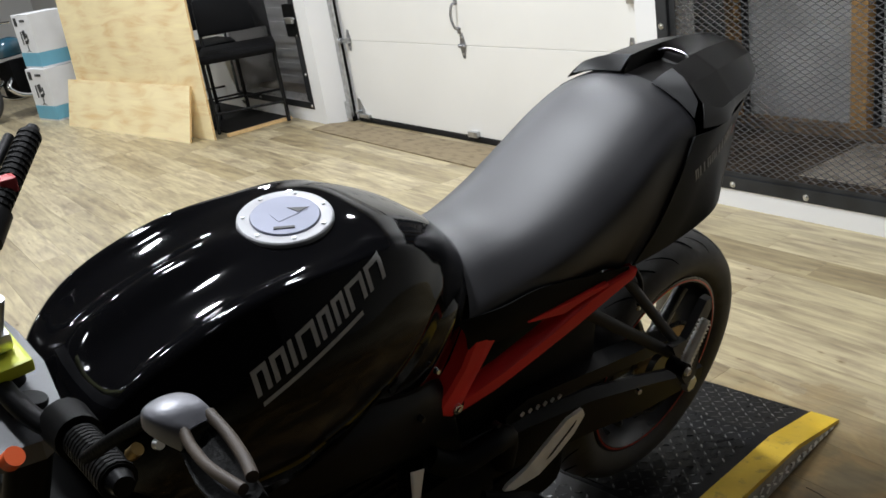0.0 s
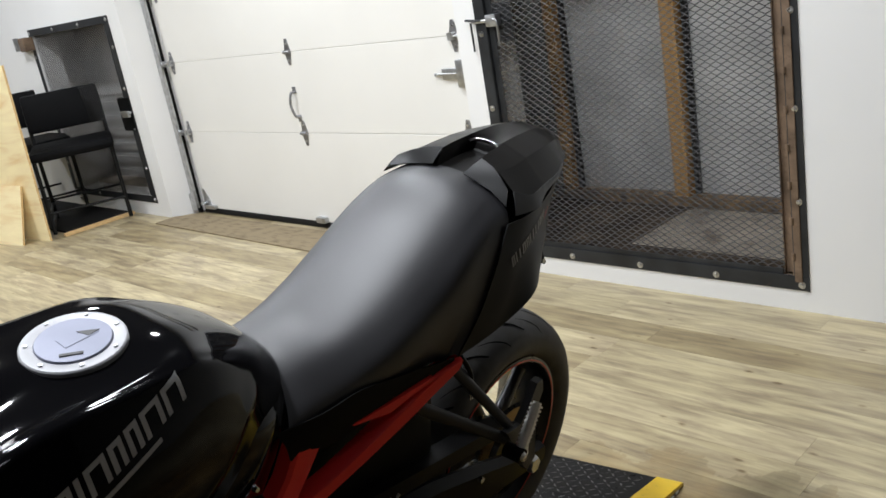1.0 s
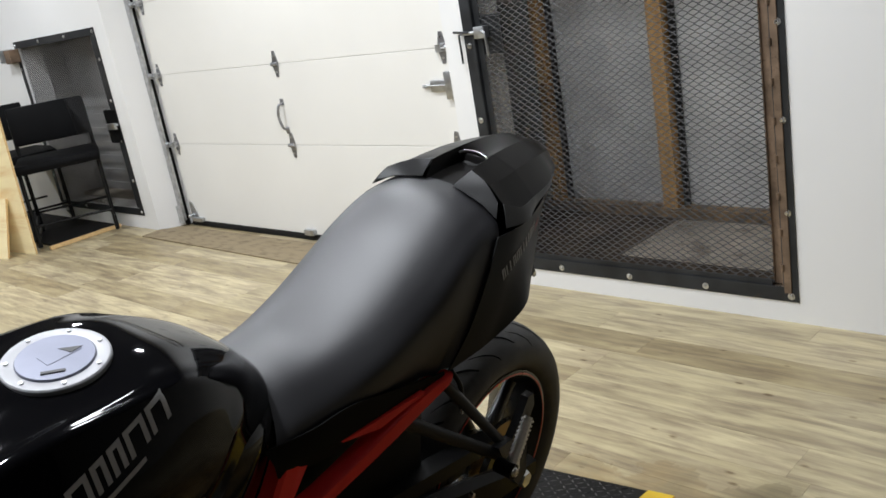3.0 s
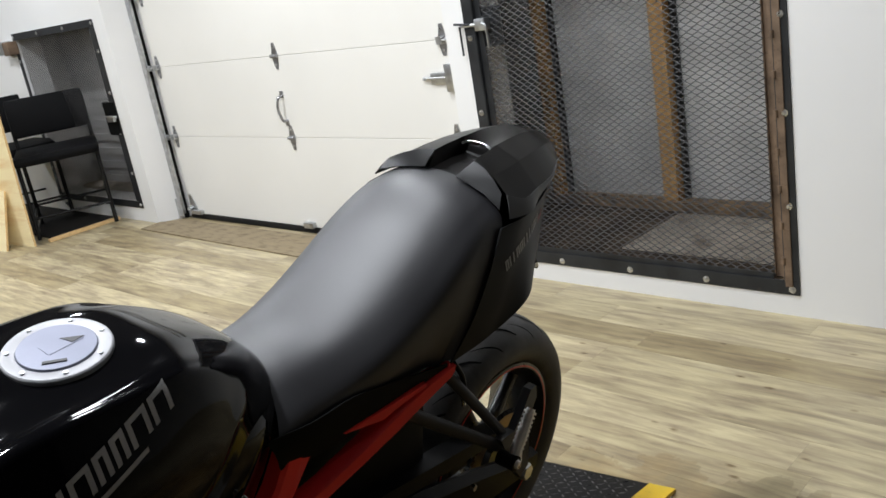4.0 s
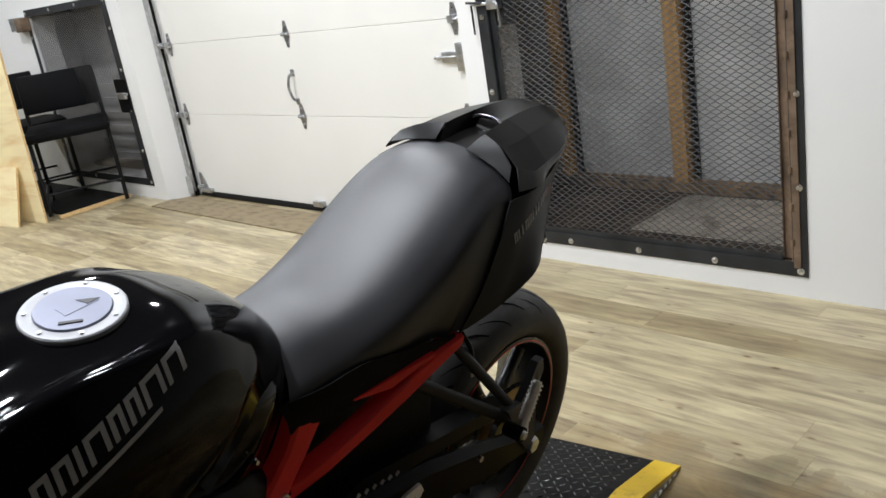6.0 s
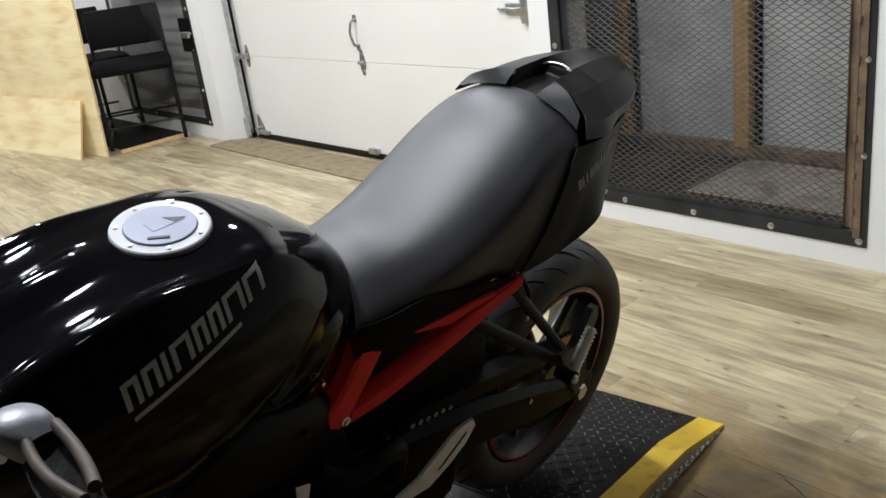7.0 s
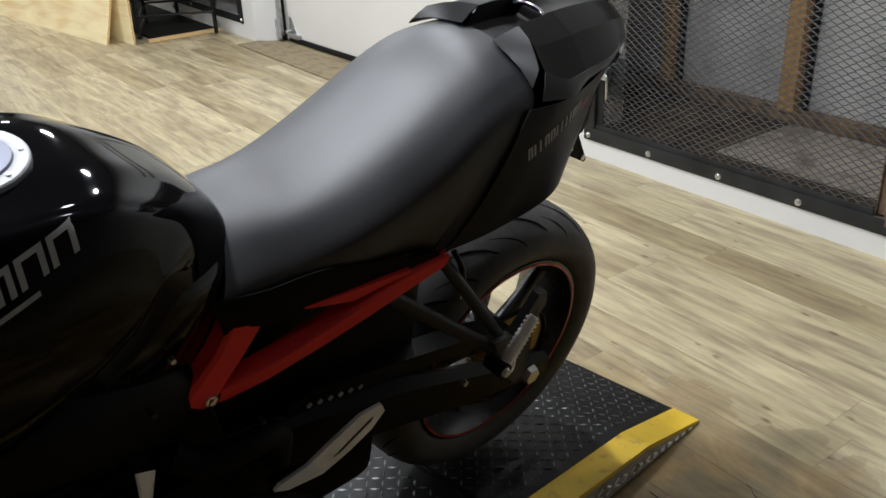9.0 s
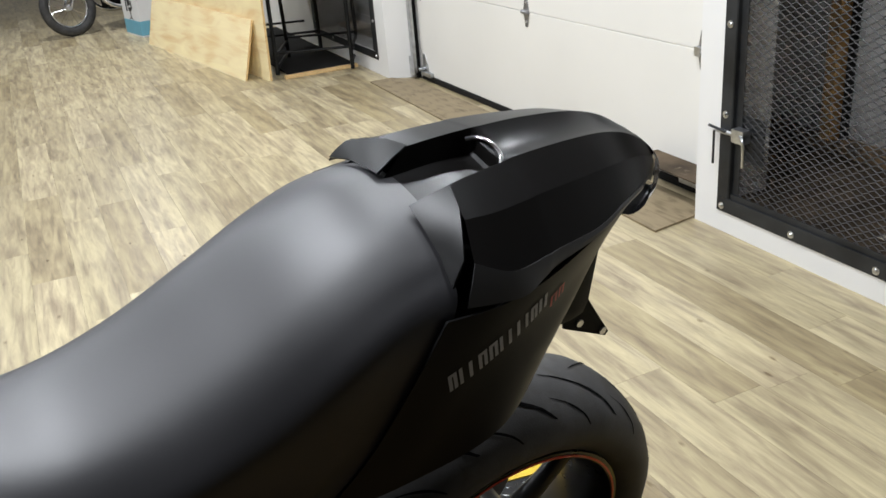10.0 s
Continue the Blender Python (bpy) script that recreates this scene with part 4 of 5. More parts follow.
tank = part("fuel_tank", tank_bm, GLOSS, bike, "gloss black fuel tank", 55)


def emblem(name, bars, origin, along, up, tree, material, parent, label, out=0.0012):
    """Flat bars laid on the left flank of a body. bars: outlines in (along, up)."""
    bm = bmesh.new()
    o, a, b = Vector(origin), Vector(along), Vector(up)
    for bar in bars:
        n = 8
        (p0, p1, p2, p3) = bar
        grid = []
        for i in range(n + 1):
            s = i / n
            row = []
            for k in range(4):
                t = k / 3
                lo = (p0[0] + (p1[0] - p0[0]) * s, p0[1] + (p1[1] - p0[1]) * s)
                hi = (p3[0] + (p2[0] - p3[0]) * s, p3[1] + (p2[1] - p3[1]) * s)
                q = o + a * (lo[0] + (hi[0] - lo[0]) * t) + b * (lo[1] + (hi[1] - lo[1]) * t)
                hit, nor, _, _ = tree.ray_cast(q + Vector((0.3, 0, 0)), Vector((-1, 0, 0)))
                if hit is None:
                    row.append(q)
                else:
                    row.append(hit + (nor if nor.x > 0 else -nor) * out)
            grid.append(row)
        grid_skin(bm, grid)
    return part(name, bm, material, parent, label, 60)


def slant_bars(widths, h, gap, lean):
    """Slanted strokes in pairs under a short bar, one pair to each mark."""
    out, x = [], 0.0
    st = h * 0.24
    for w in widths:
        for x0 in ((x, x + w - st) if w > 2.2 * st else (x,)):
            out.append([(x0, 0), (x0 + st, 0), (x0 + st + lean * h, h), (x0 + lean * h, h)])
        if w > 2.2 * st:
            k = 1 - .8 * st / h
            out.append([(x + st + lean * h * k, h * k), (x + w - st + lean * h * k, h * k), (x + w - st + lean * h, h), (x + st + lean * h, h)])
        x += w + gap
    return out, x


bars, total = slant_bars([.024, .024, .009, .032, .022, .022, .034, .034], .031, .0055, .22)
bars.append([(.002, -.014), (total * .74, -.014), (total * .74 + .001, -.0085), (.003, -.0085)])
for bar in bars:
    emblem("emblem_bar", [bar], (.19, -1.196, .935), (0, .962, .272), (0, -.20, .98), tank_tree, LETTER, tank, "silver slanted bar")

# filler cap
CAPM = Matrix.Translation((.010, -1.024, 1.0530)) @ Matrix.Rotation(radians(3.5), 4, "Y") @ Matrix.Rotation(radians(3), 4, "X")
cap = empty("filler_cap")
cap.parent = bike
cap.matrix_basis = scaled(CAPM)


def disc_profile(bm, pts, seg=56):
    """Turn a profile of (radius, height) round the z axis."""
    rings = [[bm.verts.new((r * math.cos(2 * math.pi * k / seg), r * math.sin(2 * math.pi * k / seg), z)) for k in range(seg)] for r, z in pts]
    for a, b in zip(rings, rings[1:]):
        for k in range(seg):
            bm.faces.new((a[k], a[(k + 1) % seg], b[(k + 1) % seg], b[k]))
    bm.faces.new(rings[0][::-1])
    bm.faces.new(rings[-1])
    return bm


part("cap_ring", disc_profile(bmesh.new(), [(.066, -.012), (.0685, -.004), (.068, .002), (.066, .004), (.052, .0045), (.050, .003)]), CAPSILVER, cap, "brushed silver cap ring", 40)
part("cap_lid", disc_profile(bmesh.new(), [(.0495, -.004), (.0495, .004), (.048, .0062), (.030, .0075)]), CAPBLUE, cap, "pale blue-grey cap lid", 40)
for k in range(7):
    a = 2 * math.pi * k / 7 + 0.5
    part("cap_screw", rod(bmesh.new(), (.0585 * math.cos(a), .0585 * math.sin(a), .004), (.0585 * math.cos(a), .0585 * math.sin(a), .0062), .0030, seg=10), GALV, cap, smooth=40)
bm = bmesh.new()
plate(bm, [(-.012, -.018), (.012, -.018), (.012, .03), (-.012, .03)], .0072, .0082, axis=2)
part("lock_flap", bm, CAPBLUE, cap)
bm = bmesh.new()
plate(bm, [(-.009, .010), (.010, .016), (.009, .034)], .0083, .0090, axis=2)
part("key_slot", bm, INK, cap, "dark key slot")
bm = bmesh.new()
plate(bm, [(.022, -.034), (.038, -.010), (.034, -.007), (.018, -.031)], .0068, .0085, axis=2)
part("cap_mark", bm, INK, cap, "short dark printed bar")

# trim between tank and seat
for s in (1, -1):
    rows = [
        [(s * .080, -.768, .884), (s * .110, -.812, .886), (s * .140, -.866, .884), (s * .150, -.908, .858), (s * .146, -.975, .80), (s * .13, -.99, .74)],
        [(s * .080, -.752, .882), (s * .116, -.795, .878), (s * .143, -.828, .862), (s * .149, -.86, .82), (s * .14, -.90, .76), (s * .12, -.93, .71)],
        [(s * .076, -.735, .876), (s * .106, -.76, .862), (s * .126, -.785, .838), (s * .128, -.81, .79), (s * .12, -.84, .73), (s * .105, -.87, .67)],
        [(s * .060, -.728, .870), (s * .085, -.745, .85), (s * .105, -.765, .815), (s * .108, -.785, .77), (s * .10, -.81, .71), (s * .09, -.84, .65)],
    ]
    shell("tank_trim", rows, GLOSS, "gloss black tank side trim", 5, 5, False, .002)
    rod_bm = bmesh.new()
    rod(rod_bm, (s * .150, -.868, .78), (s * .158, -.868, .78), .006, .004, 12)
    part("trim_screw", rod_bm, CHROME, bike, smooth=40)

# seat: half profiles about a middle line that swings and rolls towards the tail
def rolled(rows, cx, cz, turn):
    """A mirrored half profile, rolled about its own middle and set at (cx, cz)."""
    m = Matrix.Translation((cx, 0, cz)) @ Matrix.Rotation(radians(turn), 4, "Y")
    return [tuple(m @ Vector(p)) for p in mirrored(rows)]


SEAT = [
    rolled([(0, -.735, 0), (.046, -.738, -.007), (.078, -.745, -.022), (.104, -.757, -.044), (.124, -.770, -.068), (.134, -.780, -.084), (.136, -.785, -.096)], 0, .905, 0),
    rolled([(0, -.700, .002), (.048, -.701, -.003), (.084, -.706, -.016), (.113, -.714, -.038), (.1355, -.726, -.063), (.141, -.738, -.086), (.138, -.742, -.100)], 0, .905, 0),
    rolled([(0, -.625, 0), (.050, -.625, -.003), (.090, -.625, -.013), (.121, -.626, -.033), (.1445, -.630, -.0585), (.149, -.636, -.088), (.142, -.640, -.107)], .004, .909, 0),
    rolled([(0, -.540, 0), (.052, -.540, -.003), (.095, -.540, -.014), (.129, -.540, -.034), (.154, -.543, -.0615), (.158, -.548, -.100), (.150, -.552, -.130)], .010, .937, 0),
    rolled([(0, -.450, 0), (.052, -.450, -.003), (.096, -.450, -.014), (.132, -.450, -.036), (.159, -.453, -.070), (.163, -.462, -.122), (.155, -.472, -.178)], .015, .984, 1),
    rolled([(0, -.365, 0), (.048, -.365, -.003), (.090, -.366, -.014), (.128, -.369, -.036), (.158, -.376, -.072), (.165, -.402, -.150), (.160, -.440, -.236)], .022, 1.037, 1),
    rolled([(0, -.295, .004), (.044, -.296, .002), (.082, -.299, -.008), (.120, -.304, -.028), (.1525, -.312, -.061), (.166, -.358, -.150), (.164, -.434, -.250)], .028, 1.062, 1.9),
    rolled([(0, -.226, .008), (.042, -.228, .006), (.080, -.234, -.002), (.115, -.242, -.016), (.150, -.252, -.044), (.170, -.308, -.126), (.173, -.418, -.246)], .030, 1.060, 1.9),
]
seat = shell("seat", SEAT, SEATVINYL, "black vinyl rider seat", 7, 7, False)
# black side panel between seat and red frame
for s in (1, -1):
    rows = [
        [(s * .128, -.800, .826), (s * .138, -.790, .800), (s * .134, -.780, .765)],
        [(s * .150, -.720, .829), (s * .153, -.720, .800), (s * .142, -.720, .755)],
        [(s * .160, -.635, .834), (s * .163, -.635, .800), (s * .152, -.630, .755)],
        [(s * .176, -.525, .817), (s * .176, -.520, .792), (s * .166, -.520, .760)],
        [(s * .192, -.430, .804), (s * .187, -.425, .790), (s * .178, -.420, .775)],
    ]
    shell("side_panel", rows, MATTE, "matt black panel under the seat", 5, 4, False, .003)

# tail: panels, cowl and lamp share one frame
TAILM = Matrix.Translation((.030, 0, 1.060)) @ Matrix.Rotation(radians(1.9), 4, "Y")
TAIL = [
    [(.160, -.268, -.046), (.172, -.316, -.112), (.177, -.368, -.186), (.174, -.425, -.250)],
    [(.165, -.200, -.044), (.178, -.250, -.118), (.187, -.290, -.176), (.190, -.330, -.232)],
    [(.153, -.125, -.038), (.165, -.165, -.095), (.183, -.195, -.150), (.200, -.222, -.198)],
    [(.116, -.010, -.022), (.124, -.055, -.075), (.140, -.090, -.125), (.160, -.140, -.182)],
    [(.072, .062, -.030), (.074, .030, -.075), (.080, -.005, -.115), (.090, -.055, -.165)],
    [(.020, .115, -.060), (.020, .090, -.090), (.020, .050, -.120), (.020, .000, -.150)],
]
panels = []
for s in (1, -1):
    rows = [[(s * x, y, z) for x, y, z in r] for r in TAIL]
    bm = skin(rows, 12, 12, False)
    if s == 1:
        bm.normal_update()
        tail_tree = BVHTree.FromBMesh(bm)
    ob = part("tail_panel", bm, GRAPHITE, bike, "satin graphite tail side panel", 50, TAILM)
    ob.modifiers.new("thickness", "SOLIDIFY").thickness = .003
    panels.append(ob)
tb, _ = slant_bars([.011, .010, .010, .012, .012, .010, .010, .010, .006, .011, .006, .010], .019, .0029, .25)
for bar in tb:
    emblem("emblem_bar", [bar], (.22, -.272, -.126), (0, .94, .34), (0, -.34, .94), tail_tree, DIMLETTER, panels[0], "small grey bar")
tb, _ = slant_bars([.012, .010], .015, .003, .25)
for bar in tb:
    emblem("emblem_bar", [bar], (.22, -.128, -.086), (0, .94, .34), (0, -.34, .94), tail_tree, TEXTRED, panels[0], "small red bar")

# seat cowl: two shoulders beside a sunk finger hollow, flanks and lower strips
COWL = [
    [(0, -.236, .004), (.034, -.239, .006), (.0455, -.203, .034), (.095, -.212, .0225), (.138, -.226, .000), (.160, -.246, -.034)],
    [(0, -.170, .010), (.032, -.170, .012), (.0430, -.170, .038), (.098, -.175, .0225), (.152, -.185, -.015), (.167, -.182, -.039)],
    [(0, -.126, .011), (.030, -.126, .013), (.0400, -.124, .041), (.095, -.128, .0240), (.146, -.135, -.015), (.157, -.147, -.034)],
    [(0, -.110, .031), (.020, -.111, .033), (.0380, -.108, .042), (.093, -.110, .0250), (.142, -.115, -.015), (.149, -.122, -.028)],
    [(0, -.050, .037), (.018, -.050, .038), (.0350, -.050, .042), (.086, -.050, .0235), (.130, -.050, -.015), (.134, -.052, -.022)],
    [(0, .020, .033), (.016, .020, .033), (.0300, .020, .036), (.074, .018, .0190), (.108, .005, -.012), (.111, .000, -.019)],
    [(0, .070, .020), (.014, .070, .020), (.0260, .070, .021), (.058, .068, .0060), (.080, .060, -.018), (.082, .057, -.025)],
    [(0, .113, -.004), (.010, .113, -.004), (.0200, .112, -.006), (.040, .108, -.0160), (.052, .100, -.032), (.053, .098, -.040)],
    [(0, .138, -.028), (.008, .138, -.028), (.0160, .136, -.031), (.028, .132, -.0400), (.034, .126, -.052), (.035, .124, -.060)],
]
cowl = shell("seat_cowl", COWL, COWLBLACK, "black seat cowl with two shoulders beside a finger hollow", 5, 1, True, 0, 14, None, True)
cowl.matrix_basis = scaled(TAILM)
band = surface("satin_black_facet", (.004, .004, .004), .34, spread=.1, scale=14, fine=400, bump=.02, rough_spread=.04, spec=.15)
for s in (1, -1):
    # slanting front facet of the shoulder, its outer return and its inner wall to the hollow
    bm = bmesh.new()
    facet = [[(.0365, -.2455, .0145), (.066, -.2465, .0080), (.104, -.2480, -.0020), (.143, -.2540, -.0190)],
             [(.0415, -.2250, .0255), (.072, -.2300, .0190), (.105, -.2375, .0085), (.139, -.2465, -.0075)],
             [(.0470, -.2015, .0352), (.080, -.2100, .0285), (.107, -.2230, .0190), (.133, -.2360, .0045)]]
    grid_skin(bm, [[(s * x, y, z) for x, y, z in r] for r in facet])
    ob = part("cowl_facet", bm, band, cowl, "satin front facet of the cowl", 30)
    ob.modifiers.new("thickness", "SOLIDIFY").thickness = .003
    strip = [[(s * (r[4][0] + .0015), r[4][1], r[4][2] + .001), (s * (r[4][0] * .5 + r[5][0] * .5 + .003), (r[4][1] + r[5][1]) / 2, (r[4][2] + r[5][2]) / 2 + .001), (s * (r[5][0] + .0015), r[5][1], r[5][2] - .001)] for r in COWL[:7]]
    shell("cowl_strip", strip, STRIPGREY, "satin grey lower strip of the cowl", 5, 1, False, .002, 30, cowl, True)
bm = bmesh.new()
pipe(bm, curve_points([(-.036, -.128, .030), (-.028, -.117, .033), (-.012, -.112, .0345), (.006, -.112, .0340), (.022, -.116, .031), (.032, -.127, .026)], 5), .0032, 8)
part("grip_lip", bm, CHROME, cowl, "bright lip of the finger hollow", 50)

part("tail_core", boxed(-.100, .100, -.24, .0, -.20, -.03, .03), MATTE, bike, "dark tail structure under the cowl", 50, TAILM)

# tail lamp
LAMP = [
    [(0, .128, -.016), (.028, .126, -.022), (.042, .120, -.050), (.046, .112, -.085), (.030, .104, -.110), (0, .100, -.118)],
    [(0, .145, -.032), (.020, .144, -.037), (.032, .140, -.056), (.034, .134, -.082), (.022, .126, -.100), (0, .122, -.106)],
    [(0, .163, -.056), (.010, .162, -.060), (.014, .160, -.070), (.014, .157, -.080), (.010, .153, -.088), (0, .151, -.090)],
]
shell("tail_lamp", LAMP, SMOKE, "smoked tail lamp", 4, 4).matrix_basis = scaled(TAILM)
# undertray and inner fender
UNDER = [
    [(0, -.42, .795), (.08, -.42, .795), (.168, -.425, .806)],
    [(0, -.22, .830), (.10, -.22, .832), (.196, -.222, .858)],
    [(0, -.06, .870), (.06, -.06, .872), (.112, -.055, .890)],
    [(0, .05, .935), (.03, .05, .935), (.055, .03, .930)],
]
shell("undertray", UNDER, MATTE, "matt black undertray", 4, 4, True, .003)
bm = bmesh.new()
plate(bm, [(.020, .875), (.046, .835), (.101, .750), (.096, .744), (.012, .790), (.000, .840)], .0585, .0615, axis=0)
brk = part("plate_bracket", bm, MATTE, bike, "bare black plate bracket")
for y, z in ((.088, .757), (.040, .790)):
    part("bracket_bolt", rod(bmesh.new(), (.056, y, z), (.064, y, z), .006, seg=10), BOLT, brk, smooth=40)

# red rear frame, both sides
def red_side(s):
    def swung(pts):
        """The rear end rises and reaches forward and outwards to the seat's lower corner."""
        return [(u - .080 * max(0, (u + .806) / .473), w + .054 * max(0, (u + .806) / .473)) for u, w in pts]
    def at(u, w):
        return s * (.128 + max(0, u + .75) * .19 + (w - .65) * .05)
    pieces = (("rear_frame", 0.0, [(-.333, .744), (-.40, .740), (-.47, .722), (-.56, .692), (-.66, .665), (-.742, .651), (-.80, .655)], [(-.346, .720), (-.42, .696), (-.49, .673), (-.588, .648), (-.692, .624), (-.775, .624), (-.815, .636)]),
              ("frame_tongue", .003, [(-.42, .748), (-.48, .750), (-.55, .752), (-.632, .754)], [(-.42, .738), (-.48, .733), (-.53, .724), (-.622, .748)]),
              ("frame_leg", .005, [(-.758, .786), (-.79, .732), (-.822, .698), (-.842, .678), (-.840, .658)], [(-.698, .757), (-.733, .703), (-.762, .672), (-.785, .645), (-.805, .636)]))
    fr = None
    for nm, dv, hi_edge, lo_edge in pieces:
        hi_edge, lo_edge = swung(hi_edge), swung(lo_edge)
        bm = bmesh.new()
        rows = []
        for (ua, wa), (ub, wb) in zip(hi_edge, lo_edge):
            um, wm = (ua + ub) / 2, (wa + wb) / 2
            k = .12
            ua2, wa2, ub2, wb2 = ua + (ub - ua) * k, wa + (wb - wa) * k, ub + (ua - ub) * k, wb + (wa - wb) * k
            rows.append([(at(ua, wa) + s * (dv - .034), ua, wa), (at(ua, wa) + s * (dv - .006), ua, wa), (at(ua2, wa2) + s * dv, ua2, wa2), (at(um, wm) + s * (dv + .002), um, wm), (at(ub2, wb2) + s * dv, ub2, wb2), (at(ub, wb) + s * (dv - .006), ub, wb), (at(ub, wb) + s * (dv - .034), ub, wb)])
        vs = grid_skin(bm, rows)
        bm.faces.new([r for r in vs[0]])
        bm.faces.new([r for r in vs[-1]][::-1])
        ob = part(nm, bm, REDPAINT, bike if fr is None else fr, "satin red rear frame" if fr is None else "", 35)
        fr = fr or ob
    x = at(-.806, .654) + s * .004
    bm = rod(bmesh.new(), (x - s * .003, -.806, .655), (x + s * .001, -.806, .655), .019, seg=24)
    part("bolt_seat", bm, MATTE, fr, smooth=40)
    bm = rod(bmesh.new(), (x, -.806, .655), (x + s * .008, -.806, .655), .0115, .010, 20)
    rod(bm, (x + s * .008, -.806, .655), (x + s * .011, -.806, .655), .006, .005, 6)
    part("frame_bolt", bm, CHROME, fr, "polished frame bolt", 40)


red_side(1)
red_side(-1)

# passenger footrest hangers
def hanger(s):
    bm = bmesh.new()
    def beam(p, q, r, flat=.55):
        p, q = Vector(p), Vector(q)
        d = (q - p).normalized()
        side = Vector((1, 0, 0)) - d * d.x
        side.normalize()
        up = d.cross(side)
        ring = []
        for c, k in ((p, 1.0), (q, .9)):
            ring.append([bm.verts.new(c + (side * flat * math.cos(a) + up * math.sin(a)) * r * k) for a in [2 * math.pi * (i + .5) / 8 for i in range(8)]])
        for i in range(8):
            bm.faces.new((ring[0][i], ring[0][(i + 1) % 8], ring[1][(i + 1) % 8], ring[1][i]))
        bm.faces.new(ring[0][::-1])
        bm.faces.new(ring[1])
    beam((s * .130, -.385, .760), (s * .222, -.262, .555), .0125, .6)
    beam((s * .128, -.505, .722), (s * .222, -.285, .548), .0145, .6)
    ob = part("footrest_hanger", bm, HANGERGREY, bike, "matt black passenger footrest hanger", 60)
    bm = bmesh.new()
    plate(bm, [(-.300, .575), (-.250, .570), (-.222, .600), (-.196, .640), (-.176, .640), (-.170, .610), (-.195, .570), (-.212, .520), (-.185, .445), (-.215, .430), (-.245, .470), (-.275, .530)], s * .214, s * .232, axis=0)
    bmesh.ops.triangulate(bm, faces=[x for x in bm.faces if len(x.verts) > 4])
    part("heel_plate", bm, HANGERGREY, ob, smooth=30)
    # folded silver footrest
    p0, p1 = Vector((s * .262, -.300, .545)), Vector((s * .256, -.232, .625))
    peg = part("footrest", pipe(bmesh.new(), [p0, p0.lerp(p1, .5), p1], [.011, .0115, .009], 12), PEGSILVER, ob, "ribbed silver folding footrest", 50)
    bm = bmesh.new()
    for i in range(11):
        c = p0.lerp(p1, .08 + i * .085)
        d = (p1 - p0).normalized() * .0022
        rod(bm, c - d, c + d, .0135, seg=10)
    part("footrest_ribs", bm, PEGSILVER, peg)
    bm = rod(bmesh.new(), (s * .235, -.308, .545), (s * .275, -.308, .545), .016, seg=18)
    part("footrest_pivot", bm, MATTE, peg, smooth=40)
    bm = rod(bmesh.new(), (s * .275, -.308, .545), (s * .281, -.308, .545), .010, .008, 14)
    part("pivot_bolt", bm, BOLT, peg, smooth=40)
    bm = pipe(bmesh.new(), curve_points([(s * .262, -.300, .540), (s * .262, -.285, .520), (s * .258, -.268, .522), (s * .252, -.262, .545)], 5), .0045, 8)
    part("footrest_clip", bm, PEGSILVER, peg, smooth=50)


hanger(1)
hanger(-1)
bm = pipe(bmesh.new(), curve_points([(.150, -.352, .75), (.158, -.335, .715), (.156, -.322, .67), (.150, -.316, .648)], 6), .0055, 8)
part("breather_hose", bm, SATIN, bike, smooth=50)
part("hose_end", rod(bmesh.new(), (.150, -.316, .648), (.149, -.314, .632), .0045, seg=10), CHROME, bike, "bright hose end", 40)

# rear wheel
def ring_profile(bm, prof_pts, seg=72, closed=True):
    """Turn a profile of (left, radius) round the axle."""
    vs = []
    for k in range(seg):
        a = 2 * math.pi * k / seg
        vs.append([bm.verts.new((x, r * math.cos(a), r * math.sin(a))) for x, r in prof_pts])
    n = len(prof_pts)
    for i in range(seg):
        a, b = vs[i], vs[(i + 1) % seg]
        for k in range(n if closed else n - 1):
            bm.faces.new((a[k], a[(k + 1) % n], b[(k + 1) % n], b[k]))
    return bm


AX = Matrix.Translation((-.038, -.0244, .2729)) @ Matrix.Rotation(radians(1.3), 4, "Y") @ Matrix.Scale(1.10, 4)
bm = rod(bmesh.new(), (-.085, 0, 0), (.085, 0, 0), .036, seg=28)
rod(bm, (-.05, 0, 0), (.05, 0, 0), .055, seg=28)
wheel = part("rear_wheel", bm, RIM, bike, "black cast rear wheel", 40, AX)
bm = bmesh.new()
tp = [(.070, .220), (.084, .238), (.0905, .258), (.0875, .276), (.076, .292), (.058, .304), (.034, .312), (.012, .3155)]
ring_profile(bm, tp + [(-x, r) for x, r in tp[::-1]] + [(-.055, .215), (.055, .215)], 110)
tyre = part("tyre", bm, TYRE, wheel, "black radial tyre with slanted grooves", 50)


def groove(a0, x0, a1, x1, bend, width=.0078):
    """A thin dark cut that runs over the tread from one angle to another."""
    bm = bmesh.new()
    rows = []
    for i in range(9):
        t = i / 8
        a = a0 + (a1 - a0) * t + bend * math.sin(math.pi * t)
        x = x0 + (x1 - x0) * t
        k = abs(x)
        r = .3156 if k < .012 else np.interp(k, [.012, .034, .058, .076, .0875], [.3155, .312, .304, .292, .276])
        r += .0014
        da = width * (1 - .6 * abs(2 * t - 1)) / .31
        rows.append([(x, r * math.cos(a - da), r * math.sin(a - da)), (x, r * math.cos(a + da), r * math.sin(a + da))])
    grid_skin(bm, rows)
    return bm


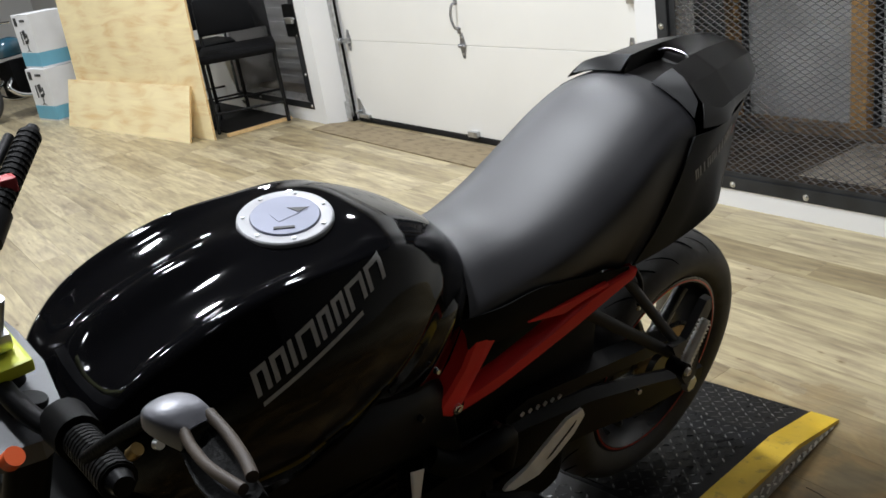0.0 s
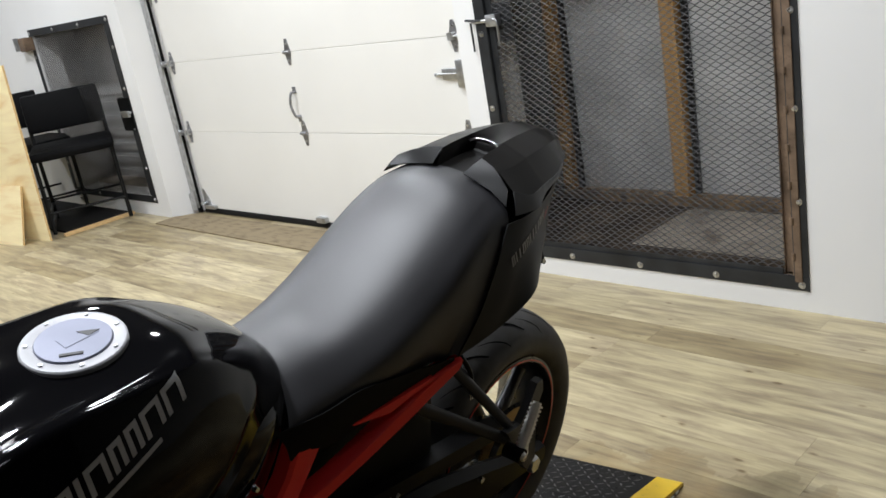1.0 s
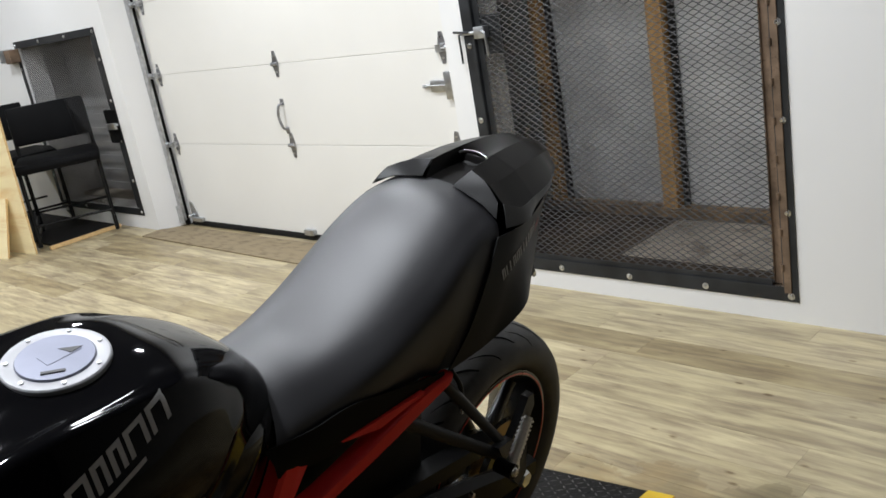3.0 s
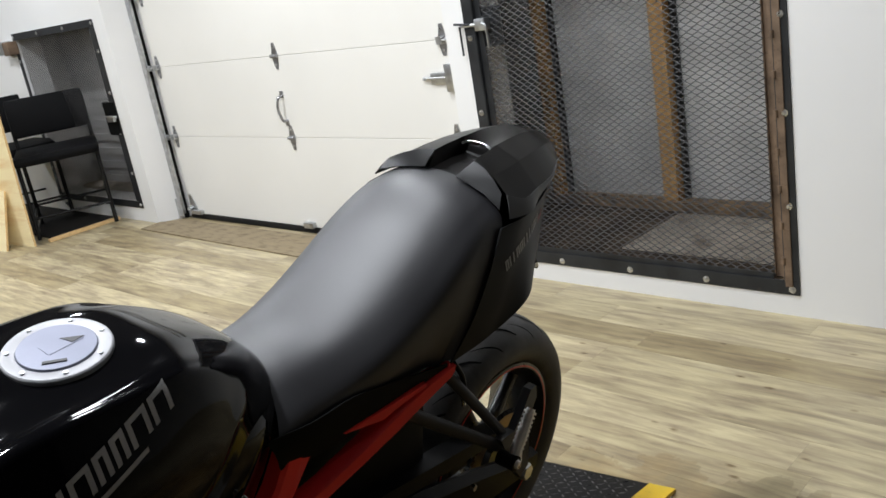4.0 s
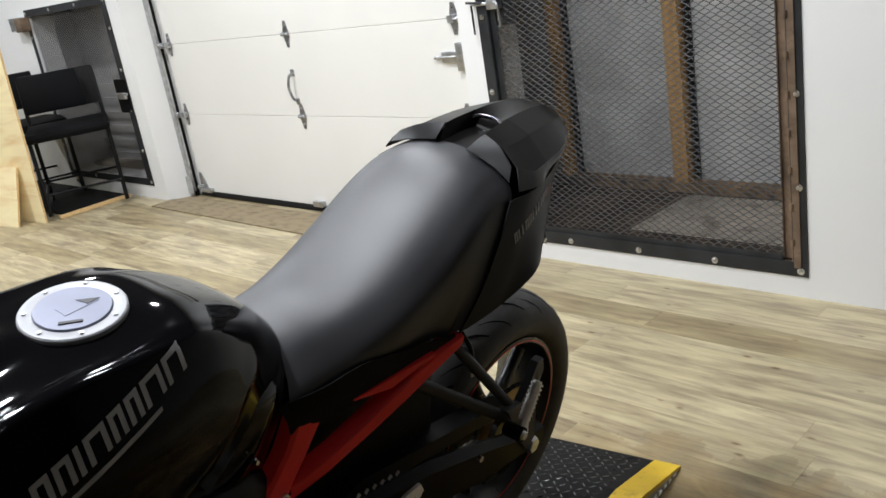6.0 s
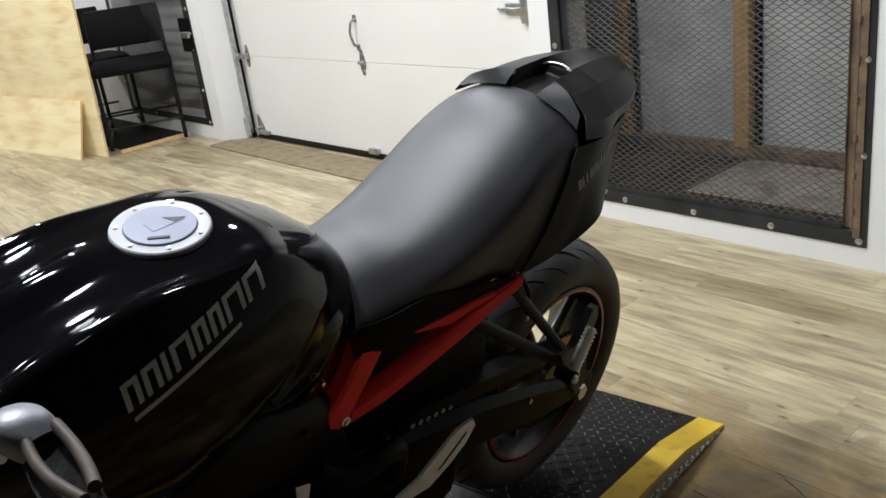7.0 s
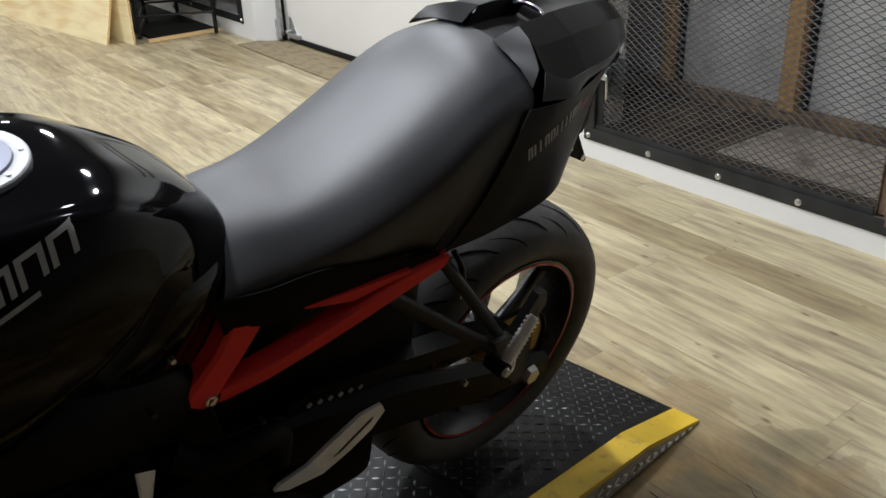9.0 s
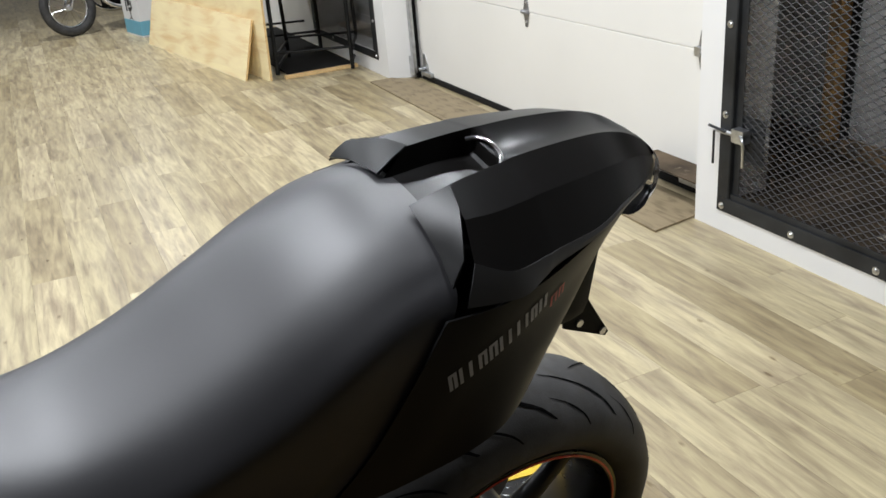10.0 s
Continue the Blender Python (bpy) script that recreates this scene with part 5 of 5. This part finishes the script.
GROOVE = surface("deep_tread_groove", (.003, .003, .003), .9, spread=.2, scale=20, fine=300, bump=0, spec=.05)
for k in range(14):
    a = 2 * math.pi * k / 14
    part("tread_groove", groove(a, .004, a - .42, .074, -.05, .0062), GROOVE, tyre)
    part("tread_groove", groove(a + .22, -.004, a - .20, -.074, -.05, .0062), GROOVE, tyre)
    part("tread_groove", groove(a + .02, .046, a - .20, .084, -.02, .0036), GROOVE, tyre)
bm = bmesh.new()
ring_profile(bm, [(.076, .222), (.076, .211), (.062, .203), (.03, .188), (-.03, .188), (-.062, .203), (-.076, .211), (-.076, .222), (-.07, .222), (-.03, .203), (.03, .203), (.07, .222)], 80)
part("rim", bm, RIM, wheel, smooth=40)
for k in range(5):
    a = 2 * math.pi * k / 5 + .55
    bm = bmesh.new()
    pipe(bm, curve_points([(.025, .045 * math.cos(a), .045 * math.sin(a)), (.022, .12 * math.cos(a + .10), .12 * math.sin(a + .10)), (.02, .195 * math.cos(a + .16), .195 * math.sin(a + .16))], 4), [.020, .019, .018, .017, .016, .015, .015, .015, .017], 10)
    part("spoke", bm, RIM, wheel, smooth=60)
bm = ring_profile(bmesh.new(), [(.0764, .2130), (.0776, .2130), (.0776, .2165), (.0764, .2165)], 80)
part("rim_stripe", bm, surface("red_rim_stripe", (.55, .05, .03), .4, spread=.05, scale=30, fine=300, bump=0), wheel, "thin red rim stripe")
bm = ring_profile(bmesh.new(), [(-.070, .11), (-.066, .11), (-.066, .06), (-.070, .06)], 48)
part("brake_disc", bm, ALU, wheel, "steel brake disc", 40)
# sprocket and chain on the left
bm = bmesh.new()
for k in range(44):
    a = 2 * math.pi * k / 44
    rod(bm, (.082, .108 * math.cos(a), .108 * math.sin(a)), (.087, .108 * math.cos(a), .108 * math.sin(a)), .006, seg=6)
ring_profile(bm, [(.082, .108), (.087, .108), (.087, .075), (.082, .075)], 44)
part("sprocket", bm, GOLD, wheel, "gold rear sprocket", 40)
bm = bmesh.new()
pts = []
for i in range(46):
    pts.append(Vector((.06, -.64 + .60 * i / 45, .44 + .042 - .085 * i / 45)))
for i in range(22):
    a = radians(100 - 200 * i / 21)
    pts.append(Vector((.06, -.024 + .124 * math.cos(a), .273 + .124 * math.sin(a))))
for i in range(46):
    pts.append(Vector((.06, -.044 - .60 * i / 45, .273 - .124 + .25 * i / 45)))
for a, b in zip(pts, pts[1:]):
    rod(bm, a.lerp(b, .08), a.lerp(b, .92), .0058, seg=6)
part("drive_chain", bm, ENGINE, bike, "dark drive chain", 40)

# swingarm, guards
for s in (1, -1):
    bm = bmesh.new()
    ARM = [((-.80, .48), .062), ((-.62, .445), .066), ((-.40, .390), .064), ((-.20, .325), .054), ((-.04, .280), .030), ((.04, .266), .028)]
    rows = []
    for (u, w), h in ARM:
        x0, x1 = s * .092, s * .132
        rows.append([(x0, u, w + h * .8), (s * .112, u, w + h), (x1, u, w + h * .7), (x1, u, w - h * .7), (s * .112, u, w - h), (x0, u, w - h * .8)])
    vs = grid_skin(bm, rows, True)
    bm.faces.new(vs[0])
    bm.faces.new(vs[-1][::-1])
    part("swingarm", bm, SATIN, bike, "black swingarm", 35)
    bm = rod(bmesh.new(), (s * .132, -.024, .273), (s * .146, -.024, .273), .024, .020, 6)
    part("axle_nut", bm, GALV, bike, smooth=30)
    bm = rod(bmesh.new(), (s * .132, -.245, .372), (s * .141, -.245, .372), .0085, .007, 12)
    part("adjuster_bolt", bm, CHROME, bike, smooth=40)
bm = bmesh.new()
plate(bm, [(-.66, .535), (-.60, .545), (-.20, .462), (-.10, .432), (-.10, .412), (-.22, .432), (-.60, .508), (-.66, .50)], .070, .118, axis=0)
guard = part("chain_guard", bm, SATIN, bike, "black chain guard", 30)
for k in range(6):
    u = -.62 + k * .022
    bm = pipe(bmesh.new(), [(.119, u, .515 - k * .004), (.119, u + .008, .520 - k * .004)], .0035, 8)
    part("guard_vent", bm, GALV, guard, smooth=50)

# engine, frame and lower parts
def block(name, u0, u1, v, w0, w1, material, bevel=.02, label="", x0=None):
    return part(name, boxed(-v if x0 is None else x0, v, u0, u1, w0, w1, bevel), material, bike, label, 50)


block("crankcase", -1.16, -.70, .150, .24, .52, ENGINE, .05, "black engine crankcase")
block("cylinder_block", -1.22, -.92, .125, .46, .76, ENGINE, .03, "black cylinder block")
block("airbox", -1.30, -.80, .105, .70, .90, MATTE, .03)
block("oil_sump", -1.10, -.80, .10, .13, .25, ENGINE, .03)
block("shock_cover", -.80, -.345, .085, .46, .745, MATTE, .03)
block("seat_pan", -.82, -.30, .10, .72, .845, MATTE, .03)
block("engine_front", -1.40, -1.18, .15, .36, .78, ENGINE, .03)
block("radiator", -1.46, -1.37, .20, .30, .80, MATTE, .02, "black radiator")
block("belly_panel", -1.40, -1.05, .16, .14, .40, MATTE, .04, "black belly panel")
for k in range(9):
    block("cooling_fin", -1.205, -.935, .132, .50 + k * .022, .506 + k * .022, ENGINE, .002)
for s in (1, -1):
    rows = [
        [(s * .062, -1.33, .90), (s * .085, -1.34, .86), (s * .085, -1.33, .80), (s * .06, -1.32, .77)],
        [(s * .120, -1.20, .83), (s * .155, -1.20, .79), (s * .155, -1.19, .72), (s * .12, -1.19, .69)],
        [(s * .130, -1.05, .79), (s * .168, -1.05, .75), (s * .166, -1.04, .67), (s * .13, -1.04, .64)],
        [(s * .120, -.92, .76), (s * .150, -.92, .72), (s * .148, -.91, .63), (s * .12, -.91, .60)],
        [(s * .095, -.82, .72), (s * .125, -.82, .68), (s * .124, -.80, .55), (s * .09, -.80, .50)],
        [(s * .090, -.78, .60), (s * .118, -.78, .56), (s * .118, -.76, .44), (s * .09, -.76, .40)],
    ]
    shell("main_frame", rows, SATIN, "satin black frame spar", 5, 4, False, .004)
    bm = rod(bmesh.new(), (s * .145, -.93, .40), (s * .172, -.93, .40), .105, .092, 40)
    rod(bm, (s * .172, -.93, .40), (s * .180, -.93, .40), .060, .054, 32)
    cov = part("engine_cover", bm, ENGINE, bike, "black round engine cover", 35)
    for k in range(8):
        a = 2 * math.pi * k / 8
        part("cover_bolt", rod(bmesh.new(), (s * .172, -.93 + .094 * math.cos(a), .40 + .094 * math.sin(a)), (s * .179, -.93 + .094 * math.cos(a), .40 + .094 * math.sin(a)), .007, seg=8), ENGINE, cov, smooth=30)
    bm = bmesh.new()
    pipe(bm, curve_points([(s * .150, -.88, .60), (s * .172, -.84, .575), (s * .178, -.76, .575), (s * .165, -.71, .55), (s * .15, -.70, .47)], 6), .022, 12)
    part("sprocket_cover", bm, MATTE, bike, "black sprocket cover", 60)
    # rider footrest and heel guard
    bm = bmesh.new()
    plate(bm, [(-.506, .503), (-.497, .482), (-.525, .452), (-.570, .428), (-.625, .408), (-.695, .417), (-.722, .432), (-.712, .441), (-.660, .449), (-.605, .478), (-.550, .503)], s * .171, s * .178, axis=0)
    bmesh.ops.triangulate(bm, faces=[x for x in bm.faces if len(x.verts) > 4])
    heel = part("heel_guard", bm, PEGSILVER, bike, "cast silver heel guard")
    bm = bmesh.new()
    plate(bm, [(-.524, .485), (-.528, .477), (-.592, .440), (-.606, .437), (-.585, .449)], s * .1785, s * .1795, axis=0)
    part("guard_slot", bm, MATTE, heel)
    q0, q1 = Vector((s * .205, -.675, .40)), Vector((s * .262, -.545, .262))
    q1 = Vector((s * .30, -.655, .385)) if s < 0 else Vector((.285, -.525, .240))
    q0 = q0 if s < 0 else Vector((.245, -.672, .405))
    peg = part("rider_footrest", pipe(bmesh.new(), [q0, q0.lerp(q1, .5), q1], [.011, .012, .010], 12), GALV, bike, "ribbed grey rider footrest", 50)
    bm = bmesh.new()
    for i in range(12):
        c = q0.lerp(q1, .1 + i * .075)
        d = (q1 - q0).normalized() * .0028
        rod(bm, c - d, c + d, .0145, seg=10)
    part("footrest_ribs", bm, GALV, peg)
    bm = pipe(bmesh.new(), curve_points([(s * .18, -.78, .46), (s * .205, -.73, .44), (s * .215, -.69, .42), tuple(q0)], 5), .013, 10)
    part("footrest_bracket", bm, MATTE, bike, smooth=60)
# gear lever, white paper tag and stand on the left
bm = pipe(bmesh.new(), curve_points([(.205, -.70, .385), (.215, -.78, .36), (.22, -.86, .345), (.222, -.93, .352)], 5), .0065, 8)
gear = part("gear_lever", bm, MATTE, bike, "black gear lever", 60)
part("toe_piece", rod(bmesh.new(), (.222, -.93, .352), (.262, -.93, .350), .0095, seg=12), GALV, gear, "grey toe piece", 40)
bm = pipe(bmesh.new(), curve_points([(.15, -.78, .34), (.20, -.745, .25), (.245, -.70, .13), (.262, -.69, .075)], 5), [.013] * 16, 10)
stand = part("side_stand", bm, MATTE, bike, "black side stand", 60)
bm = boxed(.225, .30, -.73, -.65, .062, .070, .003)
part("stand_foot", bm, MATTE, stand)
bm = bmesh.new()
plate(bm, [(-.943, .627), (-.914, .616), (-.919, .600), (-.9246, .544), (-.9395, .559), (-.936, .600)], .172, .1735, axis=0)
bmesh.ops.triangulate(bm, faces=[x for x in bm.faces if len(x.verts) > 4])
part("paper_tag", bm, BOXWHITE, bike, "small white paper tag")
for x, y, z, r in ((.166, -.90, .70, .006), (.188, -1.15, .56, .009), (.182, -.74, .60, .006)):
    part("frame_screw", rod(bmesh.new(), (x - .02, y, z), (x - .008, y, z), r, r * .8, 12), DARKSTEEL, bike, smooth=40)

badge = part("side_badge", rod(bmesh.new(), (.150, -1.134, .636), (.170, -1.134, .636), .0150, .0135, 24), HINGE, bike, "small dull ringed badge", 40)
part("badge_centre", rod(bmesh.new(), (.1695, -1.132, .637), (.1715, -1.132, .637), .0055, .005, 14), BOLT, badge, smooth=40)

# exhaust under the engine
bm = pipe(bmesh.new(), curve_points([(.05, -1.10, .25), (.06, -.95, .17), (.05, -.75, .18), (.02, -.60, .25)], 6), .035, 16)
part("exhaust", bm, ENGINE, bike, "dark underslung exhaust", 60)
block("silencer", -.74, -.42, .09, .18, .33, ENGINE, .04, "dark underslung silencer", -.12)

# steering: clamp, forks, bar, grips, levers
steer = empty("steering")
steer.parent = bike
bm = bmesh.new()
plate(bm, [(-.15, -1.470), (.06, -1.455), (.115, -1.466), (.160, -1.484), (.170, -1.44), (.150, -1.402), (.115, -1.398), (.04, -1.385), (-.04, -1.385), (-.13, -1.395), (-.15, -1.425)], .985, 1.010, axis=2)
part("top_clamp", bm, surface("grey_clamp", (.065, .067, .073), .5, metal=.2, spread=.1, scale=12, fine=400, bump=.1), steer, "grey cast top clamp", 40)
for s in (1, -1):
    bm = rod(bmesh.new(), (s * .105, -1.62, .35), (s * .105, -1.4235, 1.012), .0245, .0255, 20)
    fk = part("fork_leg", bm, MATTE, steer, "black fork leg", 40)
    part("fork_cap", rod(bmesh.new(), (s * .105, -1.4235, 1.012), (s * .105, -1.4215, 1.018), .018, .015, 18), SATIN, fk, "black fork cap", 40)
    part("bar_riser", rod(bmesh.new(), (s * .05, -1.43, 1.005), (s * .05, -1.435, 1.03), .020, seg=16), MATTE, steer, smooth=40)
bm = pipe(bmesh.new(), curve_points([(-.41, -1.203, 1.104), (-.30, -1.31, 1.045), (-.16, -1.41, 1.03), (0, -1.44, 1.03), (.14, -1.44, 1.03), (.24, -1.419, 1.044), (.345, -1.4245, 1.07)], 6), .0115, 12)
part("handlebar", bm, SATIN, steer, "black handlebar", 60)
for p, q in ((Vector((.235, -1.4188, 1.043)), Vector((.338, -1.4238, 1.068))), (Vector((-.30, -1.31, 1.045)), Vector((-.405, -1.208, 1.101)))):
    grip = part("grip", rod(bmesh.new(), p, q, .0165, .0165, 18), MATTE, steer, "ribbed black rubber grip", 40)
    bm = bmesh.new()
    for i in range(14):
        c = p.lerp(q, .05 + i * .07)
        d = (q - p).normalized() * .0025
        rod(bm, c - d, c + d, .0185, seg=14)
    part("grip_ribs", bm, MATTE, grip)
    e = (q - p).normalized()
    part("bar_end", rod(bmesh.new(), q, q + e * .014, .0135, .010, 16), SATIN, grip, "black bar end", 40)
    r = p - e * .055
    part("switch_housing", rod(bmesh.new(), r, p - e * .004, .026, .024, 16), MATTE, steer, smooth=40)
# lever on the left: bright cast knuckle, two thin blades and a dark web between them
KN = []
for x, y0, y1, z in ((.436, -1.422, -1.408, 1.214), (.444, -1.428, -1.398, 1.223), (.458, -1.430, -1.391, 1.227), (.472, -1.426, -1.388, 1.225), (.484, -1.417, -1.387, 1.218)):
    m = (y0 + y1) / 2
    KN.append([(x, y0 - .001, z - .016), (x, y0, z - .005), (x, y0 + .004, z), (x, m, z + .002), (x, y1 - .004, z), (x, y1, z - .006), (x, y1, z - .014)])
lev = shell("lever_knuckle", KN, surface("cast_lever_alloy", (.13, .13, .145), .42, metal=.4, spread=.15, scale=40, fine=300, bump=.08), "bright cast lever knuckle", 4, 3, False, .004, 60, steer)
bronze = surface("bronzed_lever", (.05, .036, .025), .6, spread=.3, scale=30, fine=300, bump=.05, spec=.3)
for pts, r in (([(.478, -1.391, 1.219), (.510, -1.394, 1.222), (.545, -1.402, 1.230), (.5686, -1.4097, 1.2354)], .0046),
               ([(.480, -1.413, 1.217), (.498, -1.417, 1.217), (.532, -1.421, 1.224), (.5726, -1.4192, 1.2337)], .0042)):
    part("lever_blade", pipe(bmesh.new(), curve_points(pts, 6), r, 10), bronze, lev, "bronzed lever blade", 60)
WEB = [[(.482, -1.388, 1.212), (.481, -1.402, 1.208), (.484, -1.420, 1.204)], [(.520, -1.394, 1.216), (.520, -1.408, 1.210), (.520, -1.428, 1.206)],
       [(.556, -1.404, 1.226), (.556, -1.416, 1.220), (.556, -1.430, 1.216)], [(.584, -1.412, 1.236), (.586, -1.418, 1.234), (.584, -1.424, 1.231)]]
shell("lever_web", WEB, ENGINE, "dark lever body", 5, 4, False, .006, 50, lev)
bm = pipe(bmesh.new(), curve_points([(.36, -1.45, 1.13), (.40, -1.435, 1.17), (.440, -1.414, 1.208)], 4), .006, 10)
part("lever_perch", bm, ENGINE, steer, smooth=60)
part("perch_bolt", rod(bmesh.new(), (.452, -1.424, 1.192), (.457, -1.423, 1.194), .0045, .004, 12), GALV, steer, smooth=40)
part("cable_adjuster", rod(bmesh.new(), (.440, -1.440, 1.183), (.445, -1.436, 1.190), .0055, seg=12), GOLD, steer, "small brass adjuster", 40)
bm = pipe(bmesh.new(), curve_points([(-.27, -1.37, 1.05), (-.32, -1.33, 1.06), (-.37, -1.28, 1.08), (-.42, -1.235, 1.10)], 6), .008, 10)
part("brake_lever", bm, SATIN, steer, "black brake lever", 60)
part("brake_reservoir", rod(bmesh.new(), (-.26, -1.36, 1.12), (-.26, -1.36, 1.165), .022, seg=20), SATIN, steer, smooth=40)
part("kill_switch", boxed(-.335, -.312, -1.292, -1.268, 1.058, 1.082, .004), TEXTRED, steer, "red stop switch")
part("bar_reflector", rod(bmesh.new(), (.228, -1.484, 1.052), (.236, -1.479, 1.062), .010, seg=20), ORANGE, steer, "orange reflector", 40)
# cockpit bits ahead of the tank
part("master_bracket", boxed(-.02, .062, -1.462, -1.414, 1.054, 1.078, .008), GALV, steer, "cast silver bracket", 50)
part("fluid_cover", boxed(-.03, .088, -1.456, -1.406, 1.036, 1.053, .005), LIME, steer, "yellow-green cover")
part("mirror_stem", rod(bmesh.new(), (.050, -1.430, 1.078), (.056, -1.418, 1.122), .011, .009, 16), GALV, steer, "cast silver stem", 40)
part("dash_case", boxed(-.09, .09, -1.56, -1.49, 1.03, 1.14, .02), MATTE, steer, "black dash case", 50)
part("headlamp", boxed(-.16, .16, -1.72, -1.58, .86, 1.04, .05), MATTE, steer, "black headlamp pair", 50)
# front wheel below
FW = Matrix.Translation((.0, -1.66, .30))
bm = bmesh.new()
ft = [(.045, .222), (.060, .245), (.058, .272), (.040, .292), (.015, .299)]
ring_profile(bm, ft + [(-x, r) for x, r in ft[::-1]] + [(-.04, .215), (.04, .215)], 80)
fwheel = part("front_wheel", rod(bmesh.new(), (-.05, 0, 0), (.05, 0, 0), .035, seg=24), RIM, bike, "black front wheel", 40, FW)
part("tyre", bm, TYRE, fwheel, smooth=50)
part("rim", ring_profile(bmesh.new(), [(.045, .222), (.03, .20), (-.03, .20), (-.045, .222)], 60), RIM, fwheel, smooth=40)
for k in range(5):
    a = 2 * math.pi * k / 5
    part("spoke", rod(bmesh.new(), (0, .03 * math.cos(a), .03 * math.sin(a)), (0, .205 * math.cos(a), .205 * math.sin(a)), .016, .012, 10), RIM, fwheel, smooth=50)

# ---- floor planks ----
def build_planks():
    rng = random.Random(5)
    PW, PL_, gap = 0.18, 1.22, 0.0004
    def slab(bm, x0, x1, y0, y1):
        box(bm, x0, x1, y0, y1, -0.004, 0.0)
    bm = bmesh.new()
    slab(bm, -PL_ / 2 + gap, PL_ / 2 - gap, -PW / 2 + gap, PW / 2 - gap)
    me = bpy.data.meshes.new("plank")
    bm.to_mesh(me)
    bm.free()
    me.materials.append(PLANK)
    me.transform(Matrix.Scale(K, 4))
    rest = []
    count = 0
    y = Y_B
    while y < YW + 0.2:
        off = rng.random() * PL_
        x = X_L - off
        while x < X_R:
            cx, cy = x + PL_ / 2, y + PW / 2
            if -5.2 < cx < 1.8 and 0.0 < cy and count < 298:
                ob = bpy.data.objects.new("plank", me)
                scene.collection.objects.link(ob)
                ob.location = (cx * K, cy * K, 0)
                ob.parent = floor
                count += 1
            else:
                rest.append((max(x, X_L) + gap, min(x + PL_, X_R) - gap, y + gap, y + PW - gap))
            x += PL_
        y += PW
    vs, fs = [], []
    for x0, x1, y0, y1 in rest:
        if x1 - x0 < 0.01:
            continue
        k = len(vs)
        vs += [(x0, y0, 0), (x1, y0, 0), (x1, y1, 0), (x0, y1, 0), (x0, y0, -0.004), (x1, y0, -0.004), (x1, y1, -0.004), (x0, y1, -0.004)]
        fs += [(k, k + 1, k + 2, k + 3), (k + 4, k + 5, k + 1, k), (k + 5, k + 6, k + 2, k + 1), (k + 6, k + 7, k + 3, k + 2), (k + 7, k + 4, k, k + 3)]
    me2 = bpy.data.meshes.new("far_planks")
    me2.from_pydata(vs, [], fs)
    me2.transform(Matrix.Scale(K, 4))
    me2.materials.append(PLANK)
    ob = new("far_planks", me2)
    ob.parent = floor
    ob["kind"] = "stuff"


build_planks()

# lifted seams and cracks in the worn floor beside the lift
def crack(pts, width):
    rng = random.Random(int(1000 * pts[0][0]))
    line = []
    for (x0, y0), (x1, y1) in zip(pts, pts[1:]):
        n = max(2, int(math.hypot(x1 - x0, y1 - y0) / 0.018))
        for i in range(n):
            t = i / n
            line.append((x0 + (x1 - x0) * t + rng.uniform(-.003, .003), y0 + (y1 - y0) * t + rng.uniform(-.003, .003)))
    line.append(pts[-1])
    bm = bmesh.new()
    rows = []
    for i, (x, y) in enumerate(line):
        a, b = line[max(i - 1, 0)], line[min(i + 1, len(line) - 1)]
        d = Vector((b[0] - a[0], b[1] - a[1])).normalized()
        w = width * (0.4 + 0.6 * rng.random()) * min(1, 0.3 + min(i, len(line) - 1 - i) * 0.3)
        rows.append([(x - d.y * w, y + d.x * w, 0.0008), (x, y, 0.0022), (x + d.y * w, y - d.x * w, 0.0008)])
    grid_skin(bm, rows)
    part("floor_crack", bm, SEAM, floor)


SEAM = surface("dark_seam_dirt", (0.04, 0.030, 0.020), 0.8, spread=0.3, scale=20, fine=300, bump=0.3)
crack([(.231, 1.198), (.30, 1.18), (.389, 1.147), (.47, 1.12), (.555, 1.100), (.542, 1.285)], .0024)
crack([(.292, 1.492), (.444, 1.483), (.617, 1.488), (.80, 1.479)], .0022)
crack([(.428, 1.701), (.62, 1.60), (.80, 1.479), (.809, 1.312), (.94, 1.335), (1.1, 1.34)], .0016)
crack([(.384, .95), (.40, 1.02), (.43, 1.03)], .0016)
